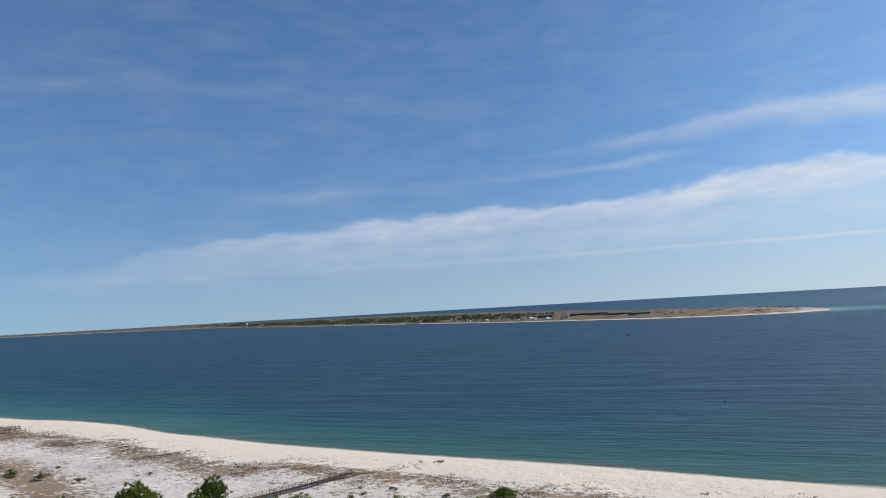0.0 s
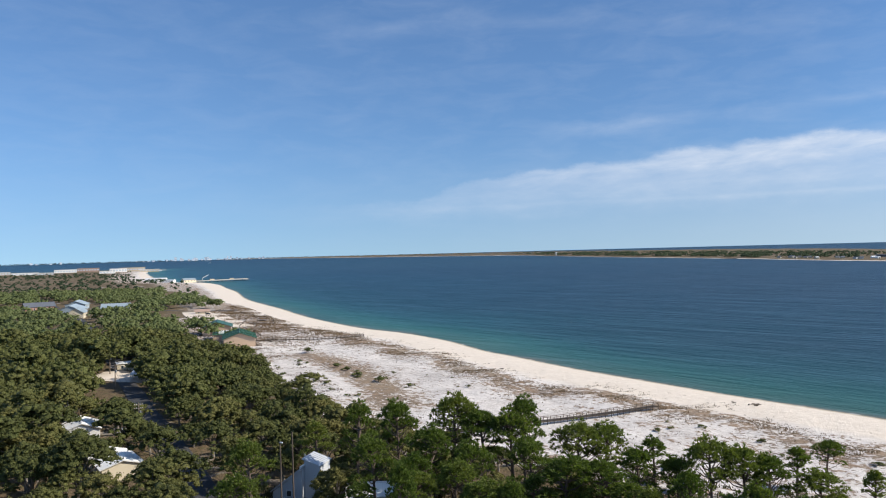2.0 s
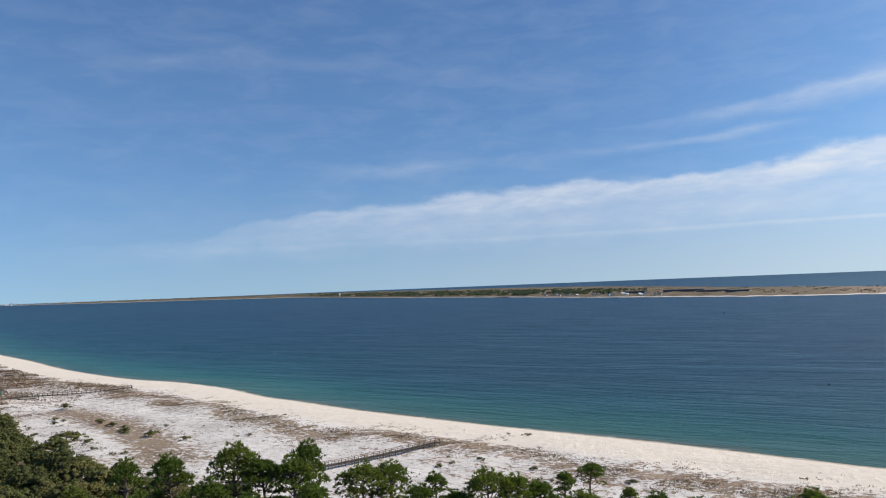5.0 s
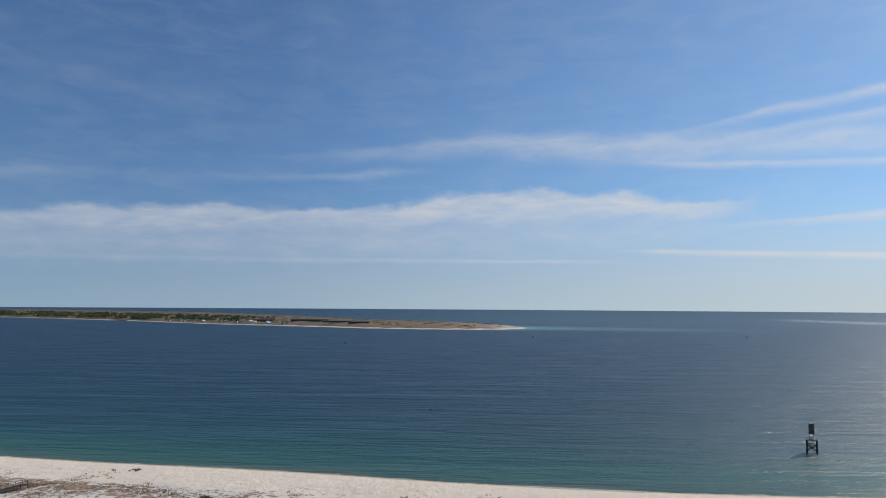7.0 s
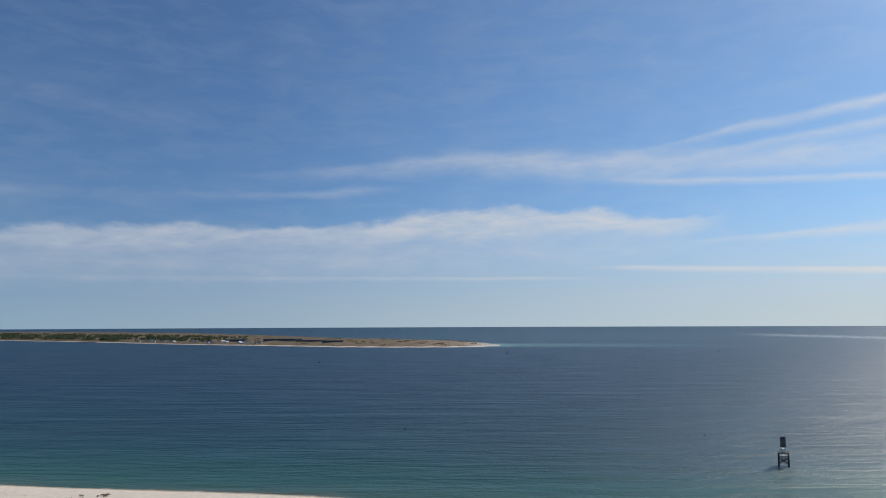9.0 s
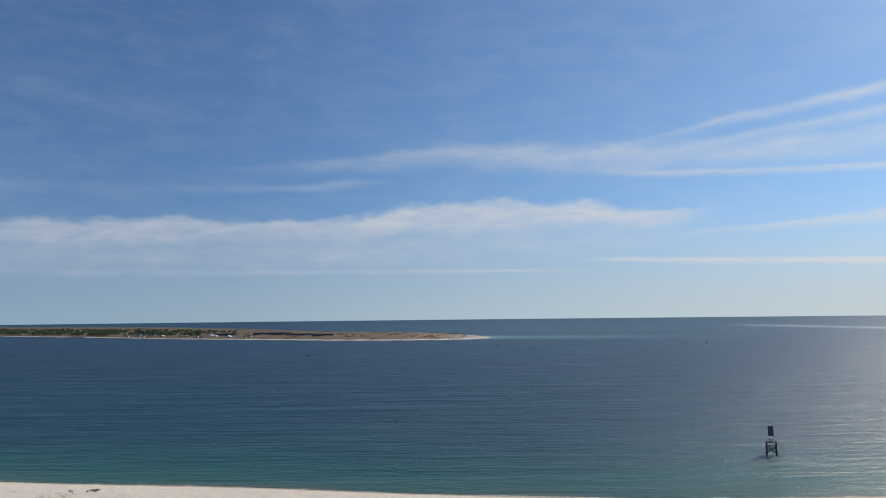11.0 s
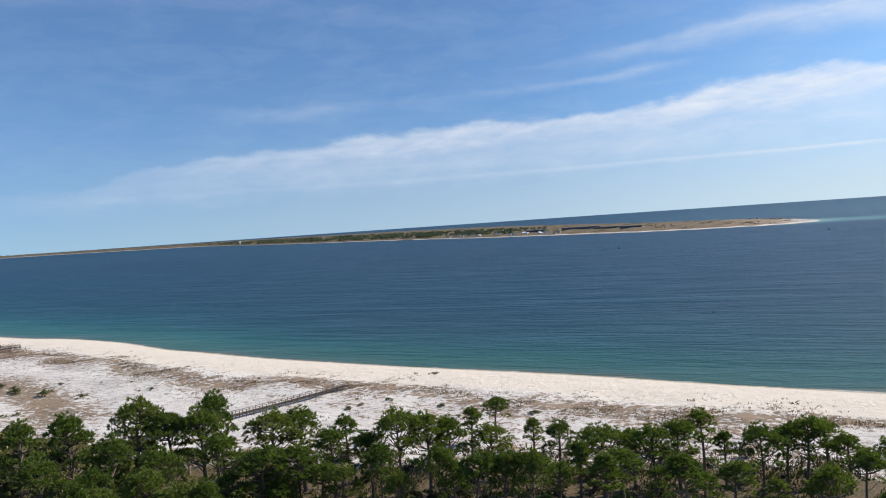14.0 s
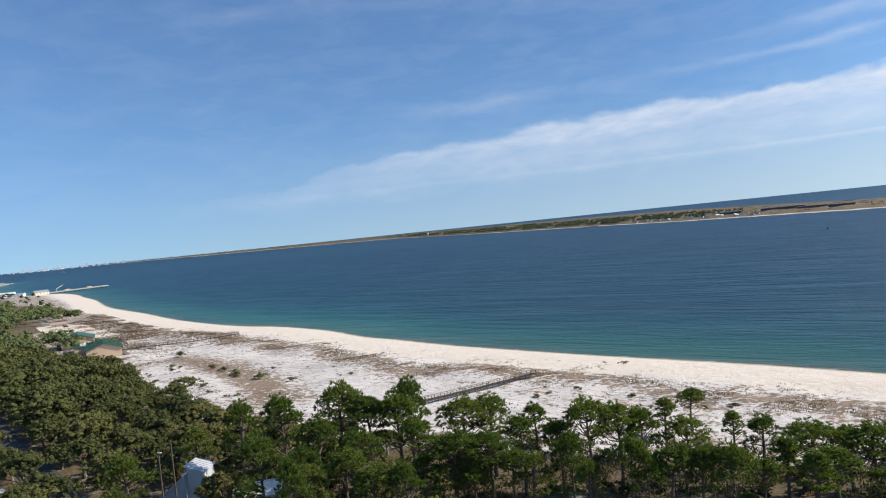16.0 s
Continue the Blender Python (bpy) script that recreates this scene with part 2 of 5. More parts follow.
def build_ground(N, b):
    p = place(N)
    shore, grass, wood = N.attr("shore"), N.attr("grass"), N.attr("wood")
    n1, n2 = N.noise(p, 0.05, 5.0, 0.6), N.noise(p, 0.35, 6.0, 0.65)
    n3, n4 = N.noise(p, 1.6, 5.0, 0.7), N.noise(p, 0.012, 4.0)
    sep = N.n("ShaderNodeSeparateXYZ")
    N.put(sep.inputs[0], p)
    # wind-drawn streaks that run along the shore
    along = N.m("SUBTRACT", N.m("MULTIPLY", sep.outputs[0], 0.84), N.m("MULTIPLY", sep.outputs[1], 0.545))
    across = N.m("ADD", N.m("MULTIPLY", sep.outputs[0], 0.545), N.m("MULTIPLY", sep.outputs[1], 0.84))
    n5 = N.noise(N.xyz(N.m("MULTIPLY", along, 0.14), N.m("MULTIPLY", across, 0.55), 0.0), 1.0, 7.0, 0.68, 0.6)
    # dry white sand of the flats, creamier on the open beach, darker where wet
    sand = N.mix(N.mapr(n2, 0.3, 0.7), (0.58, 0.53, 0.49), (0.76, 0.71, 0.66))
    beach = N.mix(N.mapr(n2, 0.3, 0.7), (0.67, 0.58, 0.48), (0.76, 0.67, 0.57))
    c = N.mix(N.mapr(N.m("MULTIPLY_ADD", n1, 14.0, shore), 36.0, 46.0), beach, sand)
    c = N.mix(N.mapr(N.m("MULTIPLY_ADD", n3, 1.5, shore), 3.4, 1.6), c, (0.42, 0.35, 0.26))
    # thin grey crust and litter
    crust = N.m("MULTIPLY", N.mapr(N.m("ADD", N.m("MULTIPLY_ADD", n3, 0.8, N.m("MULTIPLY", n5, 0.4)), N.m("MULTIPLY", n1, 0.6)), 0.86, 1.12), N.mapr(shore, 40.0, 55.0, 0.0, 0.7))
    c = N.mix(crust, c, (0.27, 0.235, 0.21))
    # dry dune grass and low brown scrub
    n6, n7 = N.noise(p, 0.22, 4.0, 0.6, 0.8), N.noise(p, 0.7, 5.0, 0.72)
    g = N.m("ADD", N.m("MULTIPLY_ADD", n5, 1.3, -0.65), N.m("MULTIPLY_ADD", n6, 2.6, -1.3))
    g = N.mapr(N.m("ADD", N.m("ADD", g, N.m("MULTIPLY_ADD", n7, 3.6, -1.8)), grass), 0.42, 0.66, 0.0, 0.92)
    dry = N.mix(N.mapr(n3, 0.3, 0.7), (0.075, 0.05, 0.034), (0.27, 0.185, 0.11))
    dry = N.mix(N.mapr(n6, 0.42, 0.62), dry, (0.27, 0.18, 0.108))
    dry = N.mix(N.mapr(n2, 0.52, 0.66, 0.0, 0.75), dry, (0.085, 0.062, 0.042))
    dry = N.mix(N.mapr(n4, 0.5, 0.65, 0.0, 0.5), dry, (0.16, 0.125, 0.075))
    c = N.mix(g, c, dry)
    # woodland floor: needles, leaf litter, moss, bare sand in places
    litter = N.mix(N.mapr(n3, 0.3, 0.7), (0.062, 0.046, 0.028), (0.21, 0.15, 0.09))
    litter = N.mix(N.mapr(n2, 0.5, 0.75), litter, (0.07, 0.075, 0.028))
    litter = N.mix(N.mapr(n1, 0.60, 0.68, 0.0, 0.55), litter, (0.5, 0.46, 0.42))
    c = N.mix(N.mapr(N.m("ADD", wood, N.m("MULTIPLY_ADD", n2, 0.8, -0.4)), 0.4, 0.7), c, litter)
    N.put(b.inputs["Base Color"], c)
    b.inputs["Roughness"].default_value = 0.95
    b.inputs["Specular IOR Level"].default_value = 0.2
    bump(N, b, N.m("ADD", N.m("MULTIPLY", n3, 0.35), n2), 0.6)


def build_water(N, b):
    p = place(N)
    sep = N.n("ShaderNodeSeparateXYZ")
    N.put(sep.inputs[0], p)
    x, y, _ = sep.outputs
    shore = N.attr("shore")
    # u runs along the crests of the swell, v across them
    a = radians(-24)
    u = N.m("ADD", N.m("MULTIPLY", x, math.cos(a)), N.m("MULTIPLY", y, math.sin(a)))
    v = N.m("SUBTRACT", N.m("MULTIPLY", y, math.cos(a)), N.m("MULTIPLY", x, math.sin(a)))
    big = N.noise(N.xyz(N.m("MULTIPLY", u, 0.0016), N.m("MULTIPLY", v, 0.005), 0.0), 1.0, 5.0, 0.6, 0.5)
    mid = N.noise(N.xyz(N.m("MULTIPLY", u, 0.012), N.m("MULTIPLY", v, 0.05), 0.0), 1.0, 4.0, 0.6, 0.3)
    swell = N.noise(N.xyz(N.m("MULTIPLY", u, 0.03), N.m("MULTIPLY", v, 0.13), 2.0), 1.0, 4.0, 0.55, 1.2)
    # long crests of the swell, about 26 m apart, bent and broken
    roll = N.noise(N.xyz(N.m("MULTIPLY", u, 0.006), N.m("MULTIPLY", v, 0.042), 5.0), 1.0, 3.0, 0.5, 0.7)
    chop = N.noise(p, 0.55, 5.0, 0.65)
    ripple = N.noise(p, 2.6, 3.0, 0.6)
    dist = N.m("MULTIPLY_ADD", mid, 26.0, N.m("SUBTRACT", shore, 13.0))
    c = N.ramp(N.mapr(dist, 0.0, 600.0), [(0.0, (0.16, 0.17, 0.11)), (0.007, (0.06, 0.14, 0.10)), (0.045, (0.024, 0.125, 0.10)), (0.11, (0.009, 0.075, 0.086)),
                                         (0.20, (0.003, 0.050, 0.066)), (0.32, (0.0015, 0.040, 0.061)), (0.6, (0.001, 0.034, 0.058)), (1.0, (0.001, 0.028, 0.051))])
    # broad dark patches like cloud shadows, put into the water's colour
    c = N.mix(N.mapr(big, 0.35, 0.7, 0.0, 0.6), c, (0.001, 0.019, 0.038))
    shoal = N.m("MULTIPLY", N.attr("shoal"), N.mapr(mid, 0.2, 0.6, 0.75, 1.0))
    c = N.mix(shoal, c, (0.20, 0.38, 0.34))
    foam = N.m("MULTIPLY", N.attr("foam"), N.mapr(N.noise(p, 0.06, 4.0, 0.7), 0.42, 0.6))
    c = N.mix(foam, c, (0.75, 0.77, 0.77))
    lace = N.m("MULTIPLY", N.mapr(N.m("MULTIPLY_ADD", chop, 1.6, shore), 2.1, 1.2), 0.75)
    c = N.mix(lace, c, (0.72, 0.72, 0.68))
    N.put(b.inputs["Base Color"], c)
    b.inputs["IOR"].default_value = 1.33
    b.inputs["Specular IOR Level"].default_value = 0.26
    N.put(b.inputs["Roughness"], N.mapr(mid, 0.3, 0.7, 0.30, 0.38))
    h = N.m("ADD", N.m("MULTIPLY_ADD", roll, 2.8, N.m("MULTIPLY", swell, 1.75)), N.m("ADD", N.m("MULTIPLY", chop, 0.65), N.m("MULTIPLY", ripple, 0.10)))
    bump(N, b, N.m("MULTIPLY", h, N.mapr(shore, 0.0, 60.0, 0.45, 1.0)), 1.0)


MAT = {
    "ground": material("ground", build_ground),
    "water": material("water", build_water),
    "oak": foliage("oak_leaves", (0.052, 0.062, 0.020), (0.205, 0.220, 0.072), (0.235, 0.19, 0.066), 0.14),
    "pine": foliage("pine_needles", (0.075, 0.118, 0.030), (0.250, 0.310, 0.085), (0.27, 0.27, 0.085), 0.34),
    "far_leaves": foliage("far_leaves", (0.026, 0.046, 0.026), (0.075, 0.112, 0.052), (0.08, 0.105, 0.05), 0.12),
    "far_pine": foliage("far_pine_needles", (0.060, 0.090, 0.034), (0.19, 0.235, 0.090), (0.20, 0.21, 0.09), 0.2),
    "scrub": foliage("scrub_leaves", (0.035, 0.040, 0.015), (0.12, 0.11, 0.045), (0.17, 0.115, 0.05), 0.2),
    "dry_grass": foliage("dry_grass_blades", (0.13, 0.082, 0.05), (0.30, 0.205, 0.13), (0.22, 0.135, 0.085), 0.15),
    "bark": plain("bark", (0.13, 0.095, 0.075), 0.9, vary=0.35, scale=2.0),
    "grey_bark": plain("grey_bark", (0.20, 0.175, 0.15), 0.9, vary=0.3, scale=2.0),
    "weathered": plain("weathered_wood", (0.21, 0.17, 0.135), 0.85, vary=0.3, scale=2.0, spots=0.3),
    "dark_wood": plain("dark_wood", (0.10, 0.075, 0.055), 0.85, vary=0.3, scale=2.0, spots=0.3),
    "white": plain("white_paint", (0.78, 0.77, 0.74), 0.5, vary=0.06, scale=0.6, spots=0.12),
    "white_metal": plain("white_metal_roof", (0.80, 0.79, 0.76), 0.45, vary=0.06, scale=0.5, spots=0.1),
    "cream": plain("cream_siding", (0.62, 0.54, 0.40), 0.7, vary=0.1, scale=0.6, spots=0.15),
    "peach": plain("peach_block", (0.58, 0.42, 0.30), 0.8, vary=0.1, scale=0.5, spots=0.12),
    "salmon": plain("salmon_wall", (0.55, 0.31, 0.23), 0.8, vary=0.1, scale=0.5),
    # white paint as it looks in shade: the shade is in the grey
    "pale_grey": plain("pale_grey_metal", (0.50, 0.52, 0.55), 0.4, vary=0.06, scale=0.5, spots=0.1),
    "green_roof": plain("green_metal_roof", (0.035, 0.10, 0.065), 0.45, vary=0.12, scale=0.5, spots=0.15),
    "blue_roof": plain("grey_blue_roof", (0.30, 0.36, 0.40), 0.5, vary=0.12, scale=0.4, spots=0.15),
    "dark_roof": plain("dark_shingles", (0.11, 0.12, 0.14), 0.85, vary=0.2, scale=0.5),
    "glass": plain("dark_window_glass", (0.03, 0.04, 0.05), 0.12, vary=0.05),
    "concrete": plain("concrete", (0.40, 0.37, 0.33), 0.9, vary=0.15, scale=0.4, spots=0.2),
    "asphalt": plain("asphalt", (0.055, 0.055, 0.058), 0.9, vary=0.2, scale=0.4, spots=0.2),
    "sandy": plain("sandy_gravel", (0.66, 0.57, 0.47), 0.95, vary=0.15, scale=0.2, spots=0.2),
    "steel": plain("galvanised_steel", (0.42, 0.43, 0.44), 0.45, 0.7, vary=0.12),
    "black": plain("black_paint", (0.022, 0.024, 0.03), 0.6, vary=0.2),
    "rust": plain("tarred_piles", (0.022, 0.02, 0.02), 0.8, vary=0.3, spots=0.3),
    "cable": plain("cable", (0.03, 0.03, 0.03), 0.6),
    "tan": plain("tan_hangar", (0.50, 0.42, 0.31), 0.8, vary=0.1, scale=0.1),
    "brick": plain("red_brick", (0.36, 0.25, 0.20), 0.85, vary=0.15, scale=0.2),
    # wall and pane colours carry the bluish pallor of distance haze
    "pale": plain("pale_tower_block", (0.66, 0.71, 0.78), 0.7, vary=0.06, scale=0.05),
    "hazed_window": plain("pale_tower_window", (0.45, 0.52, 0.62), 0.4, vary=0.05, scale=0.05),
    # haze of the distance is mixed into these blue-grey leaf colours
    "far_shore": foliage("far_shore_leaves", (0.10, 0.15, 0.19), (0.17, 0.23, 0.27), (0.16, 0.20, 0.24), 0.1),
    "red": plain("red_paint", (0.35, 0.03, 0.03), 0.5),
}

# ---- building blocks ----
def link_mesh(name, verts, faces, mat, parent=None, label=""):
    me = bpy.data.meshes.new(name)
    if isinstance(verts, np.ndarray) and isinstance(faces, np.ndarray):
        k = faces.shape[1]
        me.vertices.add(len(verts))
        me.vertices.foreach_set("co", verts.astype(np.float32).ravel())
        me.loops.add(faces.size)
        me.loops.foreach_set("vertex_index", faces.astype(np.int32).ravel())
        me.polygons.add(len(faces))
        me.polygons.foreach_set("loop_start", np.arange(len(faces), dtype=np.int32) * k)
        me.update(calc_edges=True)
    else:
        me.from_pydata(verts, [], faces)
    me.materials.append(MAT[mat])
    ob = new(name, me)
    if parent is not None:
        ob.parent = parent
    if label:
        ob["label"] = label
    return ob


class Solid:
    """Gathers simple solids into one mesh."""

    def __init__(self):
        self.v, self.f = [], []

    def add(self, verts, faces, m=None):
        k = len(self.v)
        self.v += [tuple(m @ Vector(p)) if m is not None else tuple(p) for p in verts]
        self.f += [tuple(k + i for i in f) for f in faces]
        return self

    def box(self, x0, y0, z0, x1, y1, z1, m=None):
        v = [(x0, y0, z0), (x1, y0, z0), (x1, y1, z0), (x0, y1, z0), (x0, y0, z1), (x1, y0, z1), (x1, y1, z1), (x0, y1, z1)]
        return self.add(v, [(3, 2, 1, 0), (4, 5, 6, 7), (0, 1, 5, 4), (1, 2, 6, 5), (2, 3, 7, 6), (3, 0, 4, 7)], m)

    def tube(self, points, radii, sides=6):
        rings = []
        for i, p in enumerate(points):
            q = Vector(points[min(i + 1, len(points) - 1)]) - Vector(points[max(i - 1, 0)])
            rot = q.to_track_quat("Z", "Y").to_matrix()
            rings.append([Vector(p) + rot @ Vector((radii[i] * math.cos(2 * math.pi * k / sides), radii[i] * math.sin(2 * math.pi * k / sides), 0)) for k in range(sides)])
        faces = [(i * sides + k, i * sides + (k + 1) % sides, (i + 1) * sides + (k + 1) % sides, (i + 1) * sides + k) for i in range(len(rings) - 1) for k in range(sides)]
        faces += [tuple(range(sides))[::-1], tuple((len(rings) - 1) * sides + k for k in range(sides))]
        return self.add([v for r in rings for v in r], faces)

    def beam(self, a, b, w, h=None):
        a, b = Vector(a), Vector(b)
        h = h or w
        q = b - a
        m = Matrix.Translation(a) @ q.to_track_quat("Z", "Y").to_matrix().to_4x4()
        return self.box(-w / 2, -h / 2, 0, w / 2, h / 2, q.length, m)

    def part(self, name, mat, parent=None, label=""):
        return link_mesh(name, self.v, self.f, mat, parent, label)


def thing(name, label, category, x=0.0, y=0.0, z=0.0, rz=0.0, group=""):
    ob = new(name)
    ob.empty_display_size = 0.2
    ob.matrix_basis = pose(x, y, z, 0, 0, rz)
    return tagged(ob, label, category, group)


# ---- the lie of the land ----
HORIZON = 4850.0


def rise(r):
    """The sheet's edge lies nearer than the true horizon, and is lifted to its height."""
    return 34.7 * np.clip((np.asarray(r, float) - 2300) / 2550, 0, None) ** 2


# the coast, from the far airfield point past the pier and the beach
COAST = [(-4800, 2600), (-2900, 2080), (-2560, 2330), (-2246, 2400), (-2200, 2240), (-1721, 1752), (-1258, 1331), (-1090, 1258), (-960, 1150), (-856, 1043),
         (-735, 920), (-596, 766), (-458, 640), (-368, 555), (-279, 484), (-226, 455), (-180, 421), (-144, 385), (-118, 365), (-79, 334), (-17.5, 293), (37, 260), (96, 219.5), (149, 189),
         (220, 158), (400, 90), (900, -40), (2500, -400), (4800, -800)]


def smooth_line(pts, per=5):
    p = np.array([pts[0]] + list(pts) + [pts[-1]], float)
    out = []
    for i in range(1, len(p) - 2):
        for k in range(per):
            t = k / per
            a, b, c, d = p[i - 1], p[i], p[i + 1], p[i + 2]
            out.append(0.5 * (2 * b + (c - a) * t + (2 * a - 5 * b + 4 * c - d) * t * t + (3 * b - a - 3 * c + d) * t ** 3))
    return np.array(out + [p[-2]])


COASTLINE = smooth_line(COAST)


def inland(x, y):
    """Distance from the waterline, positive on land."""
    x, y = np.asarray(x, float), np.asarray(y, float)
    if x.size == 1:
        px, py = float(x.ravel()[0]), float(y.ravel()[0])
        a, d = COASTLINE[:-1], np.diff(COASTLINE, axis=0)
        t = np.clip(((px - a[:, 0]) * d[:, 0] + (py - a[:, 1]) * d[:, 1]) / np.maximum((d ** 2).sum(1), 1e-6), 0, 1)
        r = np.hypot(px - a[:, 0] - t * d[:, 0], py - a[:, 1] - t * d[:, 1])
        i = int(r.argmin())
        s = (py - a[i, 1]) * d[i, 0] - (px - a[i, 0]) * d[i, 1]
        return np.full(x.shape, -r[i] if s >= 0 else r[i])
    best, side = np.full(x.shape, 1e9), np.zeros(x.shape)
    for (ax, ay), (bx, by) in zip(COASTLINE[:-1], COASTLINE[1:]):
        dx, dy = bx - ax, by - ay
        ll = dx * dx + dy * dy
        if ll < 1e-6:
            continue
        t = np.clip(((x - ax) * dx + (y - ay) * dy) / ll, 0, 1)
        d = np.hypot(x - ax - t * dx, y - ay - t * dy)
        s = np.sign((y - ay) * dx - (x - ax) * dy)
        m = d < best
        best, side = np.where(m, d, best), np.where(m, s, side)
    return -best * np.where(side == 0, 1, side)


def waves(x, y):
    return (np.sin(x * 0.11 + 1.3 * np.sin(y * 0.05)) + np.sin(y * 0.13 + 1.7 * np.sin(x * 0.041)) + 0.7 * np.sin((x + y) * 0.23 + np.sin(x * 0.17)) +
            0.5 * np.sin((x - 0.6 * y) * 0.41 + 2 * np.sin(y * 0.09)))


def ground_z(x, y, s=None):
    x, y = np.asarray(x, float), np.asarray(y, float)
    s = inland(x, y) if s is None else s
    z = np.interp(s, [-400, -60, 0, 6, 18, 34, 46, 60, 75, 105, 150, 240, 500], [-9, -4, 0, 0.55, 1.2, 1.5, 2.3, 2.2, 2.4, 3.6, 5.0, 6.0, 6.5])
    z = z + waves(x, y) * np.interp(s, [20, 45, 70, 110], [0.0, 0.30, 0.16, 0.25]) + 0.05 * waves(3 * x, 3 * y) * (s > 2)
    return z + rise(np.hypot(x, y))


def gz(x, y):
    return float(ground_z(np.array([x]), np.array([y]))[0])


def axis(lo, hi, step, end_lo, end_hi, grow=1.13, back=1.13):
    a = list(np.arange(lo, hi + 0.1, step))
    d, v = step, a[-1]
    while v < end_hi:
        d *= grow
        v += d
        a.append(min(v, end_hi))
    d, v = step, a[0]
    while v > end_lo:
        d *= back
        v -= d
        a.insert(0, max(v, end_lo))
    return np.array(a)


def sheet(xs, ys):
    gx, gy = np.meshgrid(xs, ys)
    nx, ny = len(xs), len(ys)
    i = np.arange(nx * ny).reshape(ny, nx)
    f = np.stack([i[:-1, :-1], i[:-1, 1:], i[1:, 1:], i[1:, :-1]], -1).reshape(-1, 4)
    return gx.ravel(), gy.ravel(), f


def set_attr(ob, name, values):
    ob.data.attributes.new(name, "FLOAT", "POINT").data.foreach_set("value", np.asarray(values, np.float32))


def smooth(ob):
    ob.data.polygons.foreach_set("use_smooth", np.ones(len(ob.data.polygons), bool))
    return ob


def near_line(x, y, pts):
    best = np.full(x.shape, 1e9)
    for (ax, ay), (bx, by) in zip(pts[:-1], pts[1:]):
        dx, dy = bx - ax, by - ay
        t = np.clip(((x - ax) * dx + (y - ay) * dy) / (dx * dx + dy * dy), 0, 1)
        best = np.minimum(best, np.hypot(x - ax - t * dx, y - ay - t * dy))
    return best


# edge of the oak wood towards the dunes, and the street through it
WOOD_EDGE = [(-700, 900), (-520, 640), (-450, 490), (-365, 410), (-280, 327), (-234, 308), (-182, 256), (-142, 216), (-116, 196), (-70, 172), (-20, 165), (60, 150), (120, 118), (220, 70), (500, -40)]
STREET = [(-60, 80), (-107, 122), (-134, 145), (-170, 173), (-227, 219), (-300, 278), (-420, 372), (-560, 480), (-800, 640)]


def wooded(x, y):
    """Metres behind the wood's edge (negative on the dunes)."""
    e = np.array(WOOD_EDGE)
    return np.interp(x, e[:, 0], e[:, 1]) - y


def make_ground():
    x, y, f = sheet(axis(-440, 250, 3.2, -4840, 4840, 1.14, 1.04), axis(60, 560, 3.2, -4840, 4840, 1.045, 1.2))
    s = inland(x, y)
    z = ground_z(x, y, s)
    keep = (s > -420) & (np.hypot(x, y) < HORIZON + 200)
    ob = smooth(link_mesh("ground", np.stack([x, y, z], 1), f[keep[f].all(1)], "ground"))
    w = wooded(x, y)
    # grass: a ridge behind the open beach, patches on the flats, thick round the wood and beyond the pavilion
    ridge = np.exp(-((s - 45 - 6 * np.sin(x * 0.05) - 4 * np.sin(x * 0.131)) / 13.0) ** 2) * 0.86
    flats = np.interp(w, [-34, -10], [-0.25, 0.45]) * (s > 40)
    far_part = np.interp(x, [-330, -215], [0.68, 0.0]) * np.interp(s, [22, 38], [0, 1])
    grey = 0.36 * np.exp(-((s - 64) / 12.0) ** 2) * (x > -60)
    edge = 1.0 * np.exp(-(near_line(x, y, [(-262, 352), (-215, 325), (-172, 292), (-140, 256), (-118, 228)]) / 13.0) ** 2)
    lot = np.exp(-(near_line(x, y, [(-208, 292), (-180, 266), (-150, 240)]) / 9.0) ** 2) + np.exp(-(near_line(x, y, [(-262, 345), (-236, 338)]) / 9.0) ** 2)
    grass = np.maximum.reduce([ridge, flats, far_part, grey, edge]) - 1.2 * lot - np.interp(s, [24, 34], [2.0, 0.0])
    set_attr(ob, "shore", np.clip(s, -50, 5000))
    set_attr(ob, "grass", grass)
    set_attr(ob, "wood", np.clip(np.interp(w, [-4, 10], [0, 1]) * np.interp(x, [-470, -440], [0.75, 1.0]) * np.where(x < -400, np.interp(s, [60, 95], [0, 1]), 1.0) + (x < -640) * np.interp(s, [70, 130], [0, 0.9]), 0, 1))
    return tagged(ob, "white sand beach, dunes and woodland floor", "ground", kind="structure")


# the long low island across the channel: heading of a cut, near and far shore distance
ISLAND = [(40, 4825, 4849), (36, 4769, 4845), (31, 4530, 4830), (24.5, 4322, 4780), (17.7, 4067, 4690), (12.1, 3464, 4560), (8.8, 3172, 4430), (2.8, 2737, 4260), (-3.6, 2267, 3960),
          (-8.6, 2059, 3510), (-14.8, 1864, 2897), (-19, 1806, 2698), (-23.3, 1800, 2438), (-25.2, 1835, 2200), (-26.1, 1875, 2040), (-26.7, 1915, 1980)]
_I = np.array(ISLAND)[::-1]


def island_span(az):
    return np.interp(az, _I[:, 0], _I[:, 1]), np.interp(az, _I[:, 0], _I[:, 2])


def island_z(az, k, r):
    edge = np.minimum(k, 1 - k) * (island_span(az)[1] - island_span(az)[0])
    bumps = 1 + 0.25 * np.sin(az * 4 + k * 13) + 0.15 * np.sin(k * 31 - az * 3)
    return rise(r) + np.interp(edge, [-60, 0, 20, 90, 250], [-3, 0.0, 1.6, 3.2, 4.0]) * np.where(edge > 0, bumps, 1)


